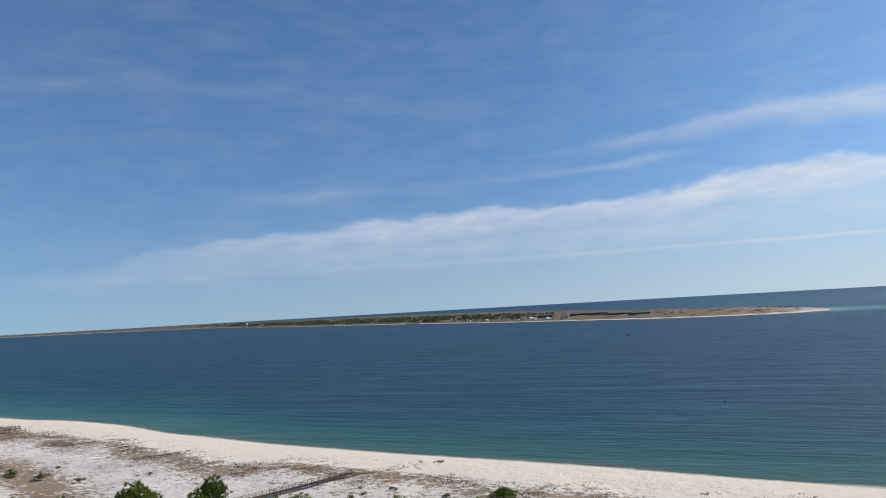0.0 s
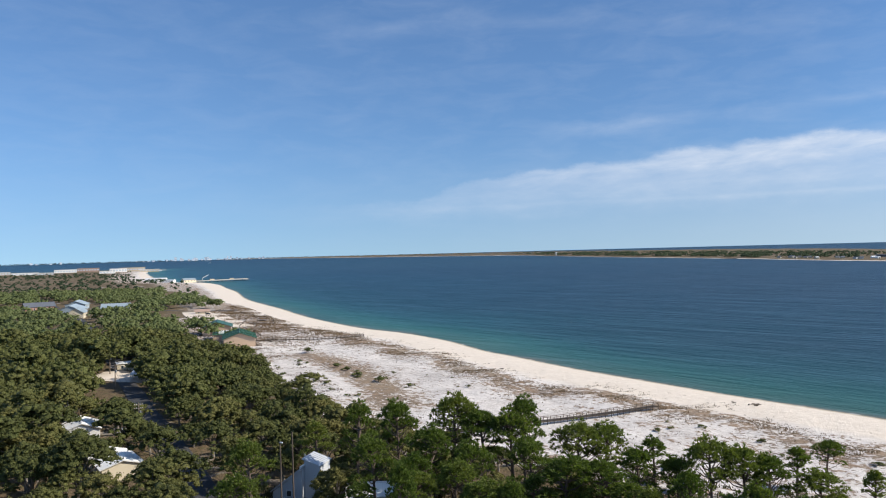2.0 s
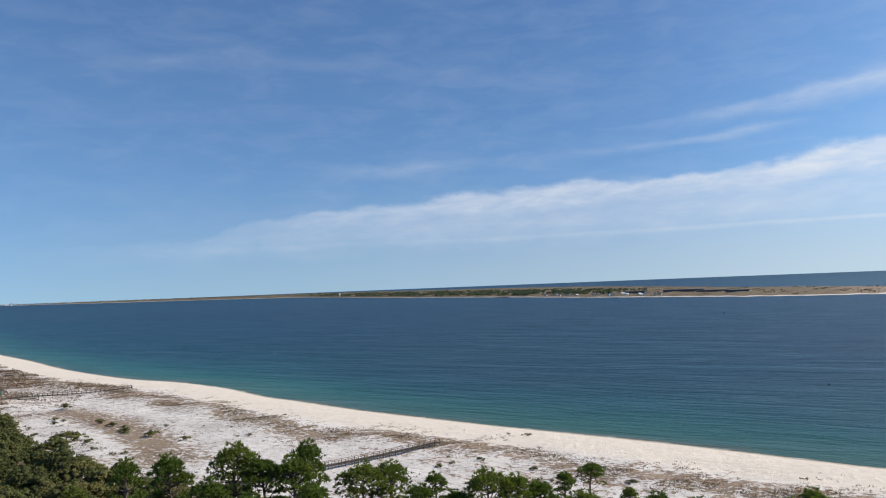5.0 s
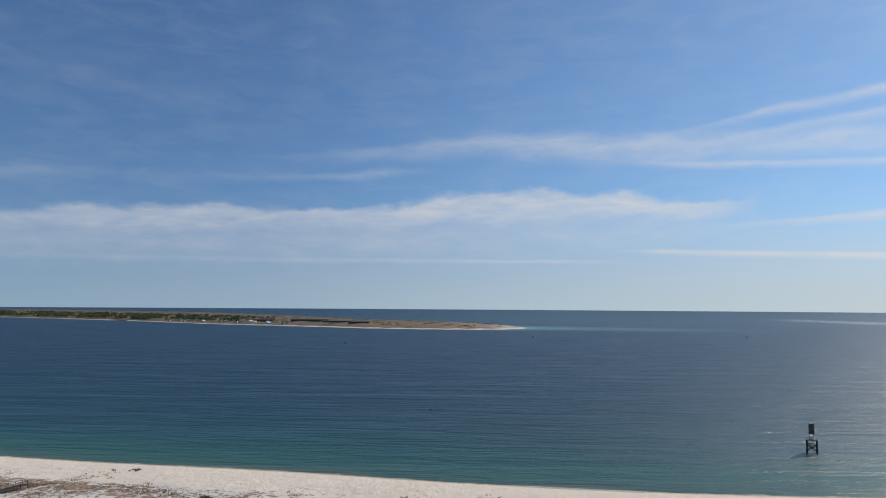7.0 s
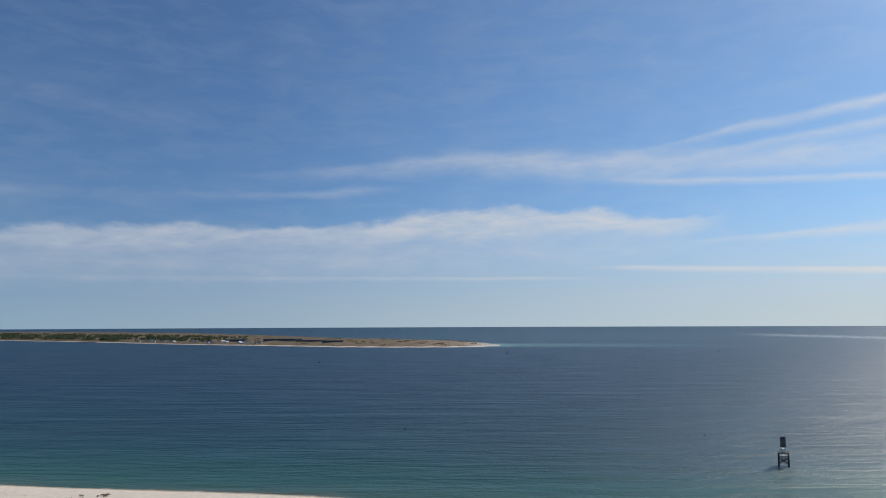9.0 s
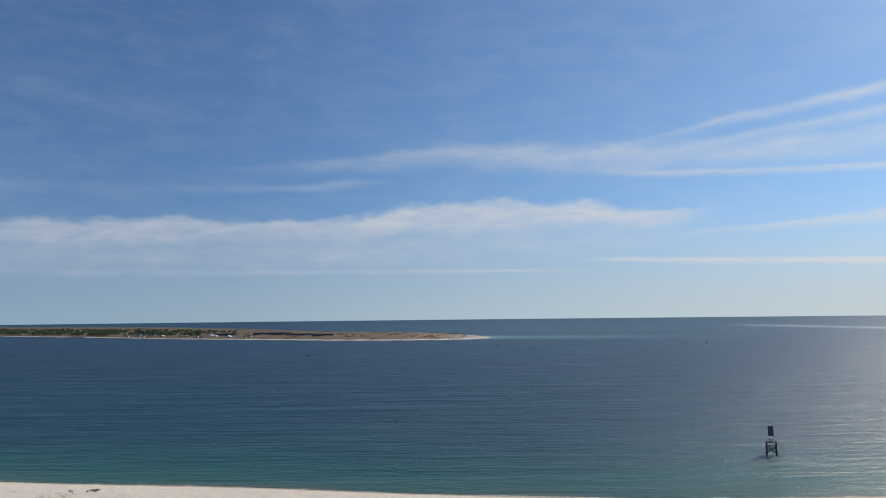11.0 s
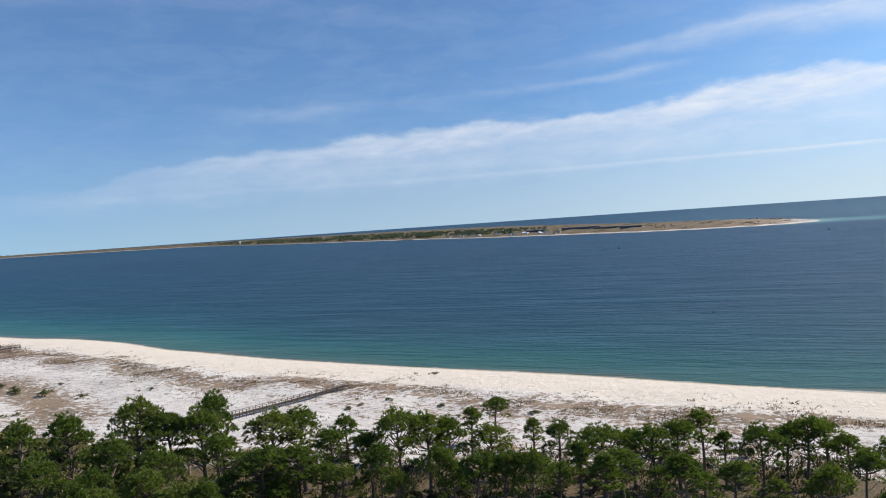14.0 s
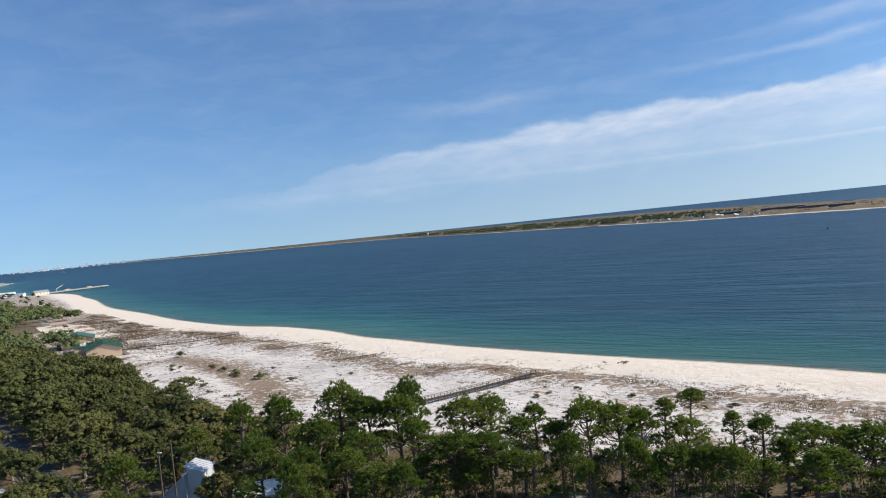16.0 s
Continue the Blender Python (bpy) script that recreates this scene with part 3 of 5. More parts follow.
def make_island():
    az = np.concatenate([np.linspace(40, -20, 220), np.linspace(-20.1, -26.75, 70)])
    k = np.concatenate([[-0.03], np.linspace(0, 0.12, 9), np.linspace(0.16, 0.85, 16), np.linspace(0.88, 1.0, 7), [1.03]])
    A, K = np.meshgrid(az, k)
    lo, hi = island_span(A)
    Rr = lo + (hi - lo) * K + 9 * np.sin(A * 3.1) * (1 - K)
    a = np.radians(A)
    z = island_z(A, K, Rr)
    v = np.stack([-np.sin(a) * Rr, np.cos(a) * Rr, z], -1).reshape(-1, 3)
    i = np.arange(A.size).reshape(A.shape)
    f = np.stack([i[:-1, :-1], i[:-1, 1:], i[1:, 1:], i[1:, :-1]], -1).reshape(-1, 4)
    ob = smooth(link_mesh("island", v, f[:, ::-1], "ground"))
    edge = (np.minimum(K, 1 - K) * (hi - lo)).ravel()
    sand_w = np.interp(A.ravel(), [2, 14], [0.5, 0.22])
    inner = np.interp(edge / sand_w, [18, 60], [0, 1]) * np.interp(A.ravel(), [-26.5, -22], [0.2, 1])
    set_attr(ob, "shore", np.interp(edge, [0, 10, 40], [4, 30, 60]))
    set_attr(ob, "grass", 1.3 * inner)
    set_attr(ob, "wood", np.interp(A.ravel(), [-24, -20, -7.5, -6], [0, 0.6, 0.75, 0.95]) * inner)
    return tagged(ob, "low barrier island with white sand shores across the channel", "island", kind="structure")


def make_water():
    rings = np.concatenate([np.arange(150, 520, 8.0), np.geomspace(520, HORIZON, 90)])
    az = np.radians(np.arange(-180, 180.01, 1.0))
    A, Rr = np.meshgrid(az, rings)
    x, y = (-np.sin(A) * Rr).ravel(), (np.cos(A) * Rr).ravel()
    z = rise(Rr).ravel()
    i = np.arange(A.size).reshape(A.shape)
    f = np.stack([i[:-1, :-1], i[:-1, 1:], i[1:, 1:], i[1:, :-1]], -1).reshape(-1, 4)
    s = -inland(x, y)
    f = f[(s[f] > -60).any(1)]
    ob = smooth(link_mesh("water", np.stack([x, y, z], 1), f[:, ::-1], "water"))
    deg = np.degrees(np.arctan2(-x, y))
    r = np.hypot(x, y)
    # pale shoal running off the island's end, and a line of breakers further out
    lo, hi = island_span(deg)
    shoal = np.exp(-((np.degrees(np.arctan((rise(r) - 55) / r)) + 1.60) / 0.13) ** 2) * np.interp(deg, [-45, -38, -28, -26.5, -25, -22], [0, 0.25, 0.6, 0.95, 0.9, 0])
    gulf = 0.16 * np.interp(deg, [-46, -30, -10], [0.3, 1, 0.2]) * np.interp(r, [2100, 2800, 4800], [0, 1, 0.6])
    out = np.degrees(np.arctan((rise(r) - 55) / r))
    foam = np.exp(-((out + 0.79 + 0.22 * (-44 - deg) / 8.5) / 0.07) ** 2) * np.interp(deg, [-62, -54, -46, -43.5], [0.4, 0.8, 0.6, 0])
    set_attr(ob, "shore", np.clip(s, 0, 5000))
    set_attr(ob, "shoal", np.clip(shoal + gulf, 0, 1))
    set_attr(ob, "foam", np.clip(foam, 0, 1))
    return tagged(ob, "wind-rippled blue-green sea water reaching the horizon", "sea", kind="structure")


make_ground()
make_water()
make_island()


def strip(name, pts, width, mat, label, category, lift=0.05):
    p = smooth_line(pts, 14)
    d = np.gradient(p, axis=0)
    n = np.stack([-d[:, 1], d[:, 0]], 1) / np.linalg.norm(d, axis=1)[:, None]
    rows = [p + n * width * k for k in (-0.5, -0.17, 0.17, 0.5)]
    v = [(x, y, gz(x, y) + lift + (0.0 if 0 < j < 3 else -0.04)) for j, r in enumerate(rows) for x, y in r]
    k = len(p)
    f = [(j * k + i, j * k + i + 1, (j + 1) * k + i + 1, (j + 1) * k + i) for j in range(3) for i in range(k - 1)]
    return tagged(link_mesh(name, v, f, mat), label, category, kind="structure")


strip("road", STREET, 6.5, "asphalt", "narrow asphalt street between the oaks", "road", 0.22)

# ---- plants ----
RNG = np.random.default_rng(7)


def unit(v):
    return v / (np.linalg.norm(v, axis=-1, keepdims=True) + 1e-9)


def leaf_tris(c, face, size, rng):
    """Small pointed leaves: one triangle each at c, whose flat side looks along face."""
    n = unit(face)
    t1 = unit(np.cross(n, rng.normal(size=c.shape)))
    t2 = np.cross(n, t1)
    k = size[:, None]
    v = np.stack([c + t1 * k * 0.62, c - t1 * k * 0.38 + t2 * k * 0.4, c - t1 * k * 0.34 - t2 * k * 0.4], 1).reshape(-1, 3)
    return v, np.arange(3 * len(c)).reshape(-1, 3)


PHI = (1 + 5 ** 0.5) / 2
ICO = unit(np.array([(-1, PHI, 0), (1, PHI, 0), (-1, -PHI, 0), (1, -PHI, 0), (0, -1, PHI), (0, 1, PHI), (0, -1, -PHI), (0, 1, -PHI), (PHI, 0, -1), (PHI, 0, 1), (-PHI, 0, -1), (-PHI, 0, 1)], float))
ICO_F = np.array([(a, b, c) for a, b, c in itertools.combinations(range(12), 3) if max(np.linalg.norm(ICO[a] - ICO[b]), np.linalg.norm(ICO[b] - ICO[c]), np.linalg.norm(ICO[a] - ICO[c])) < 1.1])
ICO_F = np.array([f if np.dot(np.cross(ICO[f[1]] - ICO[f[0]], ICO[f[2]] - ICO[f[0]]), ICO[f[0]]) > 0 else f[::-1] for f in ICO_F])
ICO_F = ICO_F[ICO[ICO_F].mean(1)[:, 2] > -0.2]


def clump_crown(lobes, bunch, per_bunch, leaf, rng, flat=0.8, cut=-0.12):
    """A crown of lobes (x, y, z, radius), each covered with uneven leafy bunches and loose leaves round them."""
    bc, bd = [], []
    for x, y, z, r in lobes:
        n = max(3, int(2.0 * (1 - cut) * (r / bunch) ** 2 * 0.8))
        d = unit(rng.normal(size=(n * 3, 3)))
        d = d[d[:, 2] > cut][:n]
        bc.append(np.array([x, y, z]) + d * r * np.array([1, 1, flat]) * rng.uniform(0.62, 1.06, (len(d), 1)))
        bd.append(d)
    bc, bd = np.concatenate(bc), np.concatenate(bd)
    br = bunch * np.exp(rng.normal(-0.12, 0.28, len(bc)))
    m = len(bc)
    body = bc[:, None, :] + ICO[None] * (br[:, None] * rng.uniform(0.4, 1.15, (m, 12)))[:, :, None] * np.array([1, 1, 0.75])
    faces = (ICO_F[None] + 12 * np.arange(m)[:, None, None]).reshape(-1, 3)
    bc, bd, br = np.repeat(bc, per_bunch, 0), np.repeat(bd, per_bunch, 0), np.repeat(br, per_bunch)
    e = unit(unit(rng.normal(size=bc.shape)) + 0.5 * bd + np.array([0, 0, 0.3]))
    c = bc + e * br[:, None] * np.array([1, 1, 0.85]) * rng.uniform(0.7, 1.3, (len(bc), 1))
    v, f = leaf_tris(c, e + 0.5 * rng.normal(size=c.shape), leaf * rng.uniform(0.6, 1.4, len(c)), rng)
    return np.concatenate([body.reshape(-1, 3), v]), np.concatenate([faces, f + 12 * m])


def needle_tufts(lobes, rng):
    """Tufts of long needles over the upper side of flattened lobes."""
    bc, bd = [], []
    for x, y, z, r in lobes:
        n = int(12 * r * r) + 9
        d = unit(rng.normal(size=(n * 3, 3)))
        d = d[d[:, 2] > -0.45][:n]
        bc.append(np.array([x, y, z]) + d * np.array([r, r, r * 0.72]) * rng.uniform(0.6, 1.04, (len(d), 1)))
        bd.append(d)
    bc, bd = np.repeat(np.concatenate(bc), 8, 0), np.repeat(np.concatenate(bd), 8, 0)
    out = unit(bd * 0.6 + np.array([0, 0, 0.45]) + rng.normal(size=bc.shape) * 0.5)
    side = unit(np.cross(out, rng.normal(size=bc.shape)))
    ln = rng.uniform(0.32, 0.66, (len(bc), 1))
    v = np.stack([bc + side * 0.095, bc + out * ln, bc - side * 0.095], 1).reshape(-1, 3)
    return v, np.arange(len(v)).reshape(-1, 3)


def oak_parts(seed, bunch, per_bunch, leaf):
    rng = np.random.default_rng(seed)
    h = rng.uniform(8.5, 10.5)
    R = rng.uniform(4.6, 5.8)
    wood = Solid()
    fork = h * 0.28
    lean = rng.uniform(-0.5, 0.5, 2)
    wood.tube([(0, 0, -0.4), (lean[0] * 0.4, lean[1] * 0.4, fork * 0.5), (lean[0], lean[1], fork)], [0.45, 0.33, 0.28], 7)
    lobes = []
    k = rng.integers(11, 16)
    for i in range(k):
        a = 2.4 * i + rng.uniform(-0.4, 0.4)
        q = math.sqrt((i + 0.3) / k)
        rr = R * 0.78 * q
        r = R * rng.uniform(0.26, 0.44)
        z = h - r * 0.8 - (h * 0.42) * q ** 1.7 * rng.uniform(0.6, 1.15)
        p = (rr * math.cos(a), rr * math.sin(a), z)
        lobes.append((*p, r))
        wood.tube([(lean[0], lean[1], fork * 0.95), (lean[0] + p[0] * 0.45, lean[1] + p[1] * 0.45, fork + (z - fork) * 0.6), p], [0.17, 0.1, 0.04], 4)
    lobes.append((0, 0, h - R * 0.42, R * 0.42))
    return wood, clump_crown(lobes, bunch, per_bunch, leaf, rng)


def pine_parts(seed, spread, crown):
    """A tall pine: bare stem, rising limbs, needles in flat tufts at their ends."""
    rng = np.random.default_rng(seed)
    h = 15.0
    wood = Solid()
    bend = rng.uniform(-0.7, 0.7, 4)
    stem = lambda t: Vector((bend[0] * t * t + 0.4 * bend[2] * math.sin(3 * t), bend[1] * t * t + 0.4 * bend[3] * math.sin(4 * t), h * t))
    ts = [-0.03, 0.15, 0.35, 0.55, 0.75, 0.9, 0.985]
    wood.tube([stem(t) for t in ts], [0.30, 0.25, 0.21, 0.18, 0.13, 0.08, 0.03], 7)
    # a dome of overlapping needle clumps, each carried by a limb
    lobes = []
    n = rng.integers(26, 33)
    depth = crown * h
    for i in range(n):
        q = (i + 0.5) / n
        a = 2.4 * i + rng.uniform(-0.4, 0.4)
        rr = spread * math.sqrt(q) * rng.uniform(0.62, 1.05)
        r = rng.uniform(0.15, 0.33) * spread + 0.2
        z = h - r * 0.6 - depth * (0.05 + 0.9 * q ** 1.7 * rng.uniform(0.4, 1.15))
        base = stem(max(0.35, (z - rr * rng.uniform(0.5, 1.1)) / h))
        top = stem(z / h)
        p = Vector((top.x + rr * math.cos(a), top.y + rr * math.sin(a), z))
        mid = base.lerp(p, 0.5) + Vector((rng.uniform(-0.3, 0.3), rng.uniform(-0.3, 0.3), -0.14 * rr))
        wood.tube([base, mid, p], [0.12, 0.08, 0.025], 4)
        for _ in range(2):
            e = p + Vector((rng.uniform(-r, r), rng.uniform(-r, r), rng.uniform(0, r * 0.5)))
            wood.tube([mid.lerp(p, 0.6), e], [0.04, 0.014], 3)
        lobes.append((*p, r))
    lobes.append((*stem(0.99), 0.3 * spread + 0.2))
    for i in range(5):      # dead snags below the crown
        t = rng.uniform(0.35, 1 - crown)
        a = rng.uniform(0, 6.28)
        p = stem(t)
        wood.tube([p, p + Vector((math.cos(a), math.sin(a), 0.15)) * rng.uniform(0.5, 1.3)], [0.04, 0.012], 3)
    return wood, needle_tufts(lobes, rng)


def tree_model(name, wood, leaves, bark, leaf, label, group):
    ob = thing(name, label, "tree", group=group)
    wood.part("trunk", bark, ob)
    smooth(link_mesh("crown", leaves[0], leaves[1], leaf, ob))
    return ob


OAKS = [tree_model("live_oak", *oak_parts(20 + i, 0.6, 13, 0.30), "grey_bark", "oak", "broad live oak with dark olive-green leaves", "live oaks of the wood") for i in range(7)]
FAR_OAKS = [tree_model("live_oak", *oak_parts(30 + i, 0.8, 9, 0.42), "grey_bark", "oak", "broad live oak with dark olive-green leaves", "live oaks of the wood") for i in range(6)]
PINES = [tree_model("pine_tree", *pine_parts(50 + i, s, c), "bark", "pine", lab, "pines behind the dunes")
         for i, (s, c, lab) in enumerate([(3.6, 0.46, "tall pine with a broad rounded green crown"), (3.2, 0.55, "tall pine with a broad rounded green crown"),
                                          (4.2, 0.42, "tall pine with a broad flat-topped crown"), (2.4, 0.6, "slender pine with a narrow open crown"),
                                          (1.7, 0.5, "slender pine with a narrow open crown"), (3.0, 0.38, "tall pine with bare stem and small crown")])]
PINE_TOP = [float(np.percentile(np.array([v.co.z for v in next(q for q in p.children if q.name.startswith("crown")).data.vertices]), 99.5)) for p in PINES]
PINE_WIDE = [2 * float(np.percentile(np.array([math.hypot(v.co.x, v.co.y) for v in next(q for q in p.children if q.name.startswith("crown")).data.vertices]), 95)) for p in PINES]
used = set()


def plant(models, k, x, y, size, squash=1.0, rot=None):
    ob = models[k]
    m = pose(x, y, gz(x, y), 0, 0, RNG.uniform(0, 360) if rot is None else rot) @ Matrix.Diagonal((size * squash, size * squash, size, 1))
    if ob.name in used:
        return copy_thing(ob, m @ Matrix.Diagonal((1 / ob.scale.x, 1 / ob.scale.y, 1 / ob.scale.z, 1)))
    used.add(ob.name)
    ob.matrix_basis = m
    return ob


# pines whose tops stand out: heading, elevation of the top, distance, width in degrees, model
TALL = [(27.0, -11.0, 158, 3.4, 1), (30.3, -11.0, 150, 3.0, 3), (23.0, -10.7, 150, 4.3, 0), (20.6, -12.0, 148, 3.6, 5), (18.6, -12.0, 146, 4.0, 1), (17.5, -11.0, 150, 3.4, 0),
        (13.6, -12.8, 148, 4.4, 2), (11.4, -12.9, 150, 4.2, 0), (14.5, -15.1, 128, 4.6, 1), (9.3, -14.6, 138, 3.2, 3), (7.9, -13.7, 152, 2.8, 3), (6.4, -15.0, 140, 3.0, 1), (4.2, -13.6, 138, 4.6, 2),
        (2.0, -14.0, 140, 3.9, 0), (0.2, -14.4, 141, 3.0, 1), (-1.4, -13.9, 160, 2.2, 4), (-3.3, -13.4, 176, 2.4, 5), (-3.0, -15.2, 142, 3.8, 0), (-6.0, -15.0, 150, 1.8, 4),
        (-7.8, -15.25, 142, 3.2, 3), (-11.2, -15.6, 137, 5.0, 2), (-13.5, -15.8, 142, 2.4, 4), (-15.0, -15.6, 138, 4.2, 0), (-16.7, -15.1, 142, 3.2, 1), (-18.4, -14.5, 148, 2.8, 3), (-19.9, -16.0, 146, 1.8, 4),
        (-22.3, -15.4, 138, 3.6, 2), (-24.0, -15.2, 144, 3.0, 1), (-25.2, -14.75, 146, 3.4, 0), (-26.6, -14.9, 150, 2.8, 3), (-27.9, -15.7, 146, 2.6, 1), (-30.5, -15.6, 142, 3.0, 0), (-32.7, -15.7, 140, 3.4, 1),
        (-35.0, -16.0, 140, 3.2, 2), (-37.5, -16.1, 142, 3.0, 3), (24.8, -13.0, 140, 3.6, 1), (21.6, -14.2, 132, 3.8, 2), (33.0, -12.3, 165, 2.8, 3), (29.0, -13.6, 138, 3.4, 1), (26.2, -15.0, 128, 3.8, 0),
        (17.0, -14.0, 136, 3.6, 1), (11.8, -15.6, 128, 3.4, 5), (38.0, -13.2, 138, 3.6, 1), (39.5, -15.6, 124, 4.2, 0), (-9.4, -16.6, 132, 2.4, 4), (-28.8, -16.8, 132, 2.6, 5)]
for az in np.arange(-40, 31, 2.1):
    TALL.append((az + RNG.uniform(-0.8, 0.8), RNG.uniform(-18.2, -16.2) + 0.03 * az, RNG.uniform(112, 132), RNG.uniform(2.4, 4.0), int(RNG.integers(0, 6))))
TALL = [q for q in TALL if not (28.5 < q[0] < 37 and q[2] < 126)]
BUSY = []
for az, el, dist, wide, k in TALL:
    q = heading(az) * dist
    top = 55 + dist * math.tan(radians(el))
    size = (top - gz(q.x, q.y)) / PINE_TOP[k]
    squash = radians(wide) * dist / PINE_WIDE[k] / size
    plant(PINES, k, q.x, q.y, size, min(1.7, max(0.6, squash)))
    BUSY.append((q.x, q.y, 3.0))

HOUSES_AT = [(-272, 318, 9), (-295, 335, 10), (-318, 362, 10), (-141, 131, 10), (-130, 122, 9), (-121, 112, 7), (-170, 146, 7), (-160, 140, 6), (-176, 152, 7), (-168, 147, 5), (-88, 129, 8), (-80, 117, 8), (-72, 106, 7), (-73, 130, 5.5), (-67, 120, 5), (-126, 117, 6), (-164, 139, 6), (-171, 144, 5), (-248, 243, 12), (-242, 228, 9), (-279, 350, 17), (-306, 374, 16), (-335, 398, 16), (-264, 256, 8), (-250, 340, 14)]


BUSY_ARR = np.zeros((1200, 3))
BUSY_ARR[:len(BUSY)] = BUSY


def free(x, y, r, gap):
    b = BUSY_ARR[:len(BUSY)]
    return bool((np.hypot(b[:, 0] - x, b[:, 1] - y) > gap * (r + b[:, 2])).all())


# the oak wood: the nearest trees one by one
wood_trees, tries = [], 0
while len(wood_trees) < 900 and tries < 30000:
    tries += 1
    az, r = RNG.uniform(13, 64), math.sqrt(RNG.uniform(90 ** 2, 470 ** 2))
    q = heading(az) * r
    w = float(wooded(np.array(q.x), np.array(q.y)))
    size = RNG.choice([0.72, 0.9, 1.05, 1.25, 1.45], p=[0.2, 0.27, 0.25, 0.18, 0.1]) * RNG.uniform(0.9, 1.1) * np.interp(w, [0, 25, 60], [0.6, 0.85, 1.0]) * (np.interp(w, [0, 75], [0.6, 1.0]) if 35 < az < 44 else 1.0)
    if w < 4 + 2.5 * size or (az < 24 and RNG.uniform() < 0.75):
        continue
    st = float(near_line(np.array([q.x]), np.array([q.y]), STREET)[0])
    if st < 2.6 + 2.2 * size:
        continue
    if any(math.hypot(q.x - a, q.y - b) < c for a, b, c in HOUSES_AT) or not free(q.x, q.y, 4.3 * size, 0.56):
        continue
    if r > 240 and abs(az - 47) < 1.6 and r < 345:
        continue
    BUSY.append((q.x, q.y, 4.3 * size))
    BUSY_ARR[len(BUSY) - 1] = BUSY[-1]
    wood_trees.append((r, q.x, q.y, size))
wood_trees.sort()
wood_trees.insert(0, (143, -77.5, 121.5, 0.72))
for i, (r, x, y, size) in enumerate(wood_trees[:290]):
    plant(*((OAKS, i % 7) if r < 190 else (FAR_OAKS, i % 6)), x, y, size * np.interp(r, [110, 200, 300], [0.86, 0.95, 1.05]), RNG.uniform(1.0, 1.2))


def merged(name, spots, models, leaf, label, category, thin=1):
    """Many far plants as one mesh: spots are x, y, z, size."""
    V, F, k = [], [], 0
    for i, (x, y, z, s) in enumerate(spots):
        v, f = models[i % len(models)]
        a = RNG.uniform(0, 6.28)
        c, n = math.cos(a), math.sin(a)
        w = v @ np.array([[c, n, 0], [-n, c, 0], [0, 0, 1]]) * s + np.array([x, y, z])
        V.append(w)
        F.append(f + k)
        k += len(v)
    ob = smooth(link_mesh(name, np.concatenate(V), np.concatenate(F), leaf))
    return tagged(ob, label, category, kind="stuff")


def far_tree(seed, h, R, lobe_count, bunch, per_bunch):
    rng = np.random.default_rng(seed)
    lobes = [(R * 0.55 * math.cos(2.4 * i), R * 0.55 * math.sin(2.4 * i), h - R * rng.uniform(0.4, 1.0), R * rng.uniform(0.45, 0.65)) for i in range(lobe_count)] + [(0, 0, h - R * 0.5, R * 0.55)]
    return clump_crown(lobes, bunch, per_bunch, bunch * 0.6, rng, 0.8, -0.2)


MID = [far_tree(80 + i, 9.6, 5.2, 5, 1.15, 6) for i in range(5)]
FAR = [far_tree(90 + i, 9.0, 5.3, 3, 1.75, 4) for i in range(5)]
TINY = [far_tree(100 + i, 9.0, 5.0, 1, 2.4, 3) for i in range(5)]
merged("oak_wood", [(x, y, gz(x, y), s * 1.1) for r, x, y, s in wood_trees[290:]], MID, "oak", "dense canopy of live oaks beyond the street", "woodland")


def scatter(n, az0, az1, r0, r1, test, size):
    out = []
    while n > 0:
        n -= 1
        az, r = RNG.uniform(az0, az1), math.sqrt(RNG.uniform(r0 * r0, r1 * r1))
        q = heading(az) * r
        if test(q.x, q.y, az, r):
            out.append((q.x, q.y, r, RNG.uniform(*size)))
    return out


def beyond(x, y, az, r):
    if near_line(np.array([x]), np.array([y]), STREET)[0] < 9 or any(math.hypot(x - a, y - b) < c for a, b, c in [(-600, 520, 62), (-680, 585, 40), (-440, 520, 55), (-700, 500, 40)]):
        return False
    if near_line(np.array([x]), np.array([y]), [(-500, 570), (-362, 446)])[0] < 34 or (r < 640 and inland(np.array([x]), np.array([y]))[0] < 105):
        return False
    # open ground between the pavilion and the pier, and round the roofs
    if inland(np.array([x]), np.array([y]))[0] < (58 if r < 1000 else 100):
        return False
    return math.sin(x * 0.013 + 1.2) + math.sin(y * 0.017) + 0.8 * math.sin((x - y) * 0.008) > -0.75 or az > 47.5 or 600 < r < 1100


pts = scatter(2000, 36.5, 62, 470, 1150, beyond, (0.75, 1.15))
z = ground_z(np.array([p[0] for p in pts]), np.array([p[1] for p in pts]))
merged("oak_wood", [(x, y, h, s) for (x, y, r, s), h in zip(pts, z)], FAR, "far_pine", "mixed pine and oak woodland beyond the houses", "woodland")
pts = scatter(1300, 42, 62, 1100, 2900, lambda x, y, a, r: inland(np.array([x]), np.array([y]))[0] > 60 and math.sin(x * 0.006) + math.sin(y * 0.009 + 1) > -0.1 - (2.5 if r < 1900 else 0) + (0.3 if r > 2200 else 0), (0.6, 1.0))
z = ground_z(np.array([p[0] for p in pts]), np.array([p[1] for p in pts]))
merged("far_wood", [(x, y, h, s) for (x, y, r, s), h in zip(pts, z)], TINY, "far_leaves", "far belt of trees before the airfield", "woodland")


def on_island(az, k):
    lo, hi = island_span(az)
    r = lo + (hi - lo) * k
    q = heading(float(az)) * float(r)
    return q.x, q.y, float(island_z(np.array(az), np.array(k), np.array(r)))


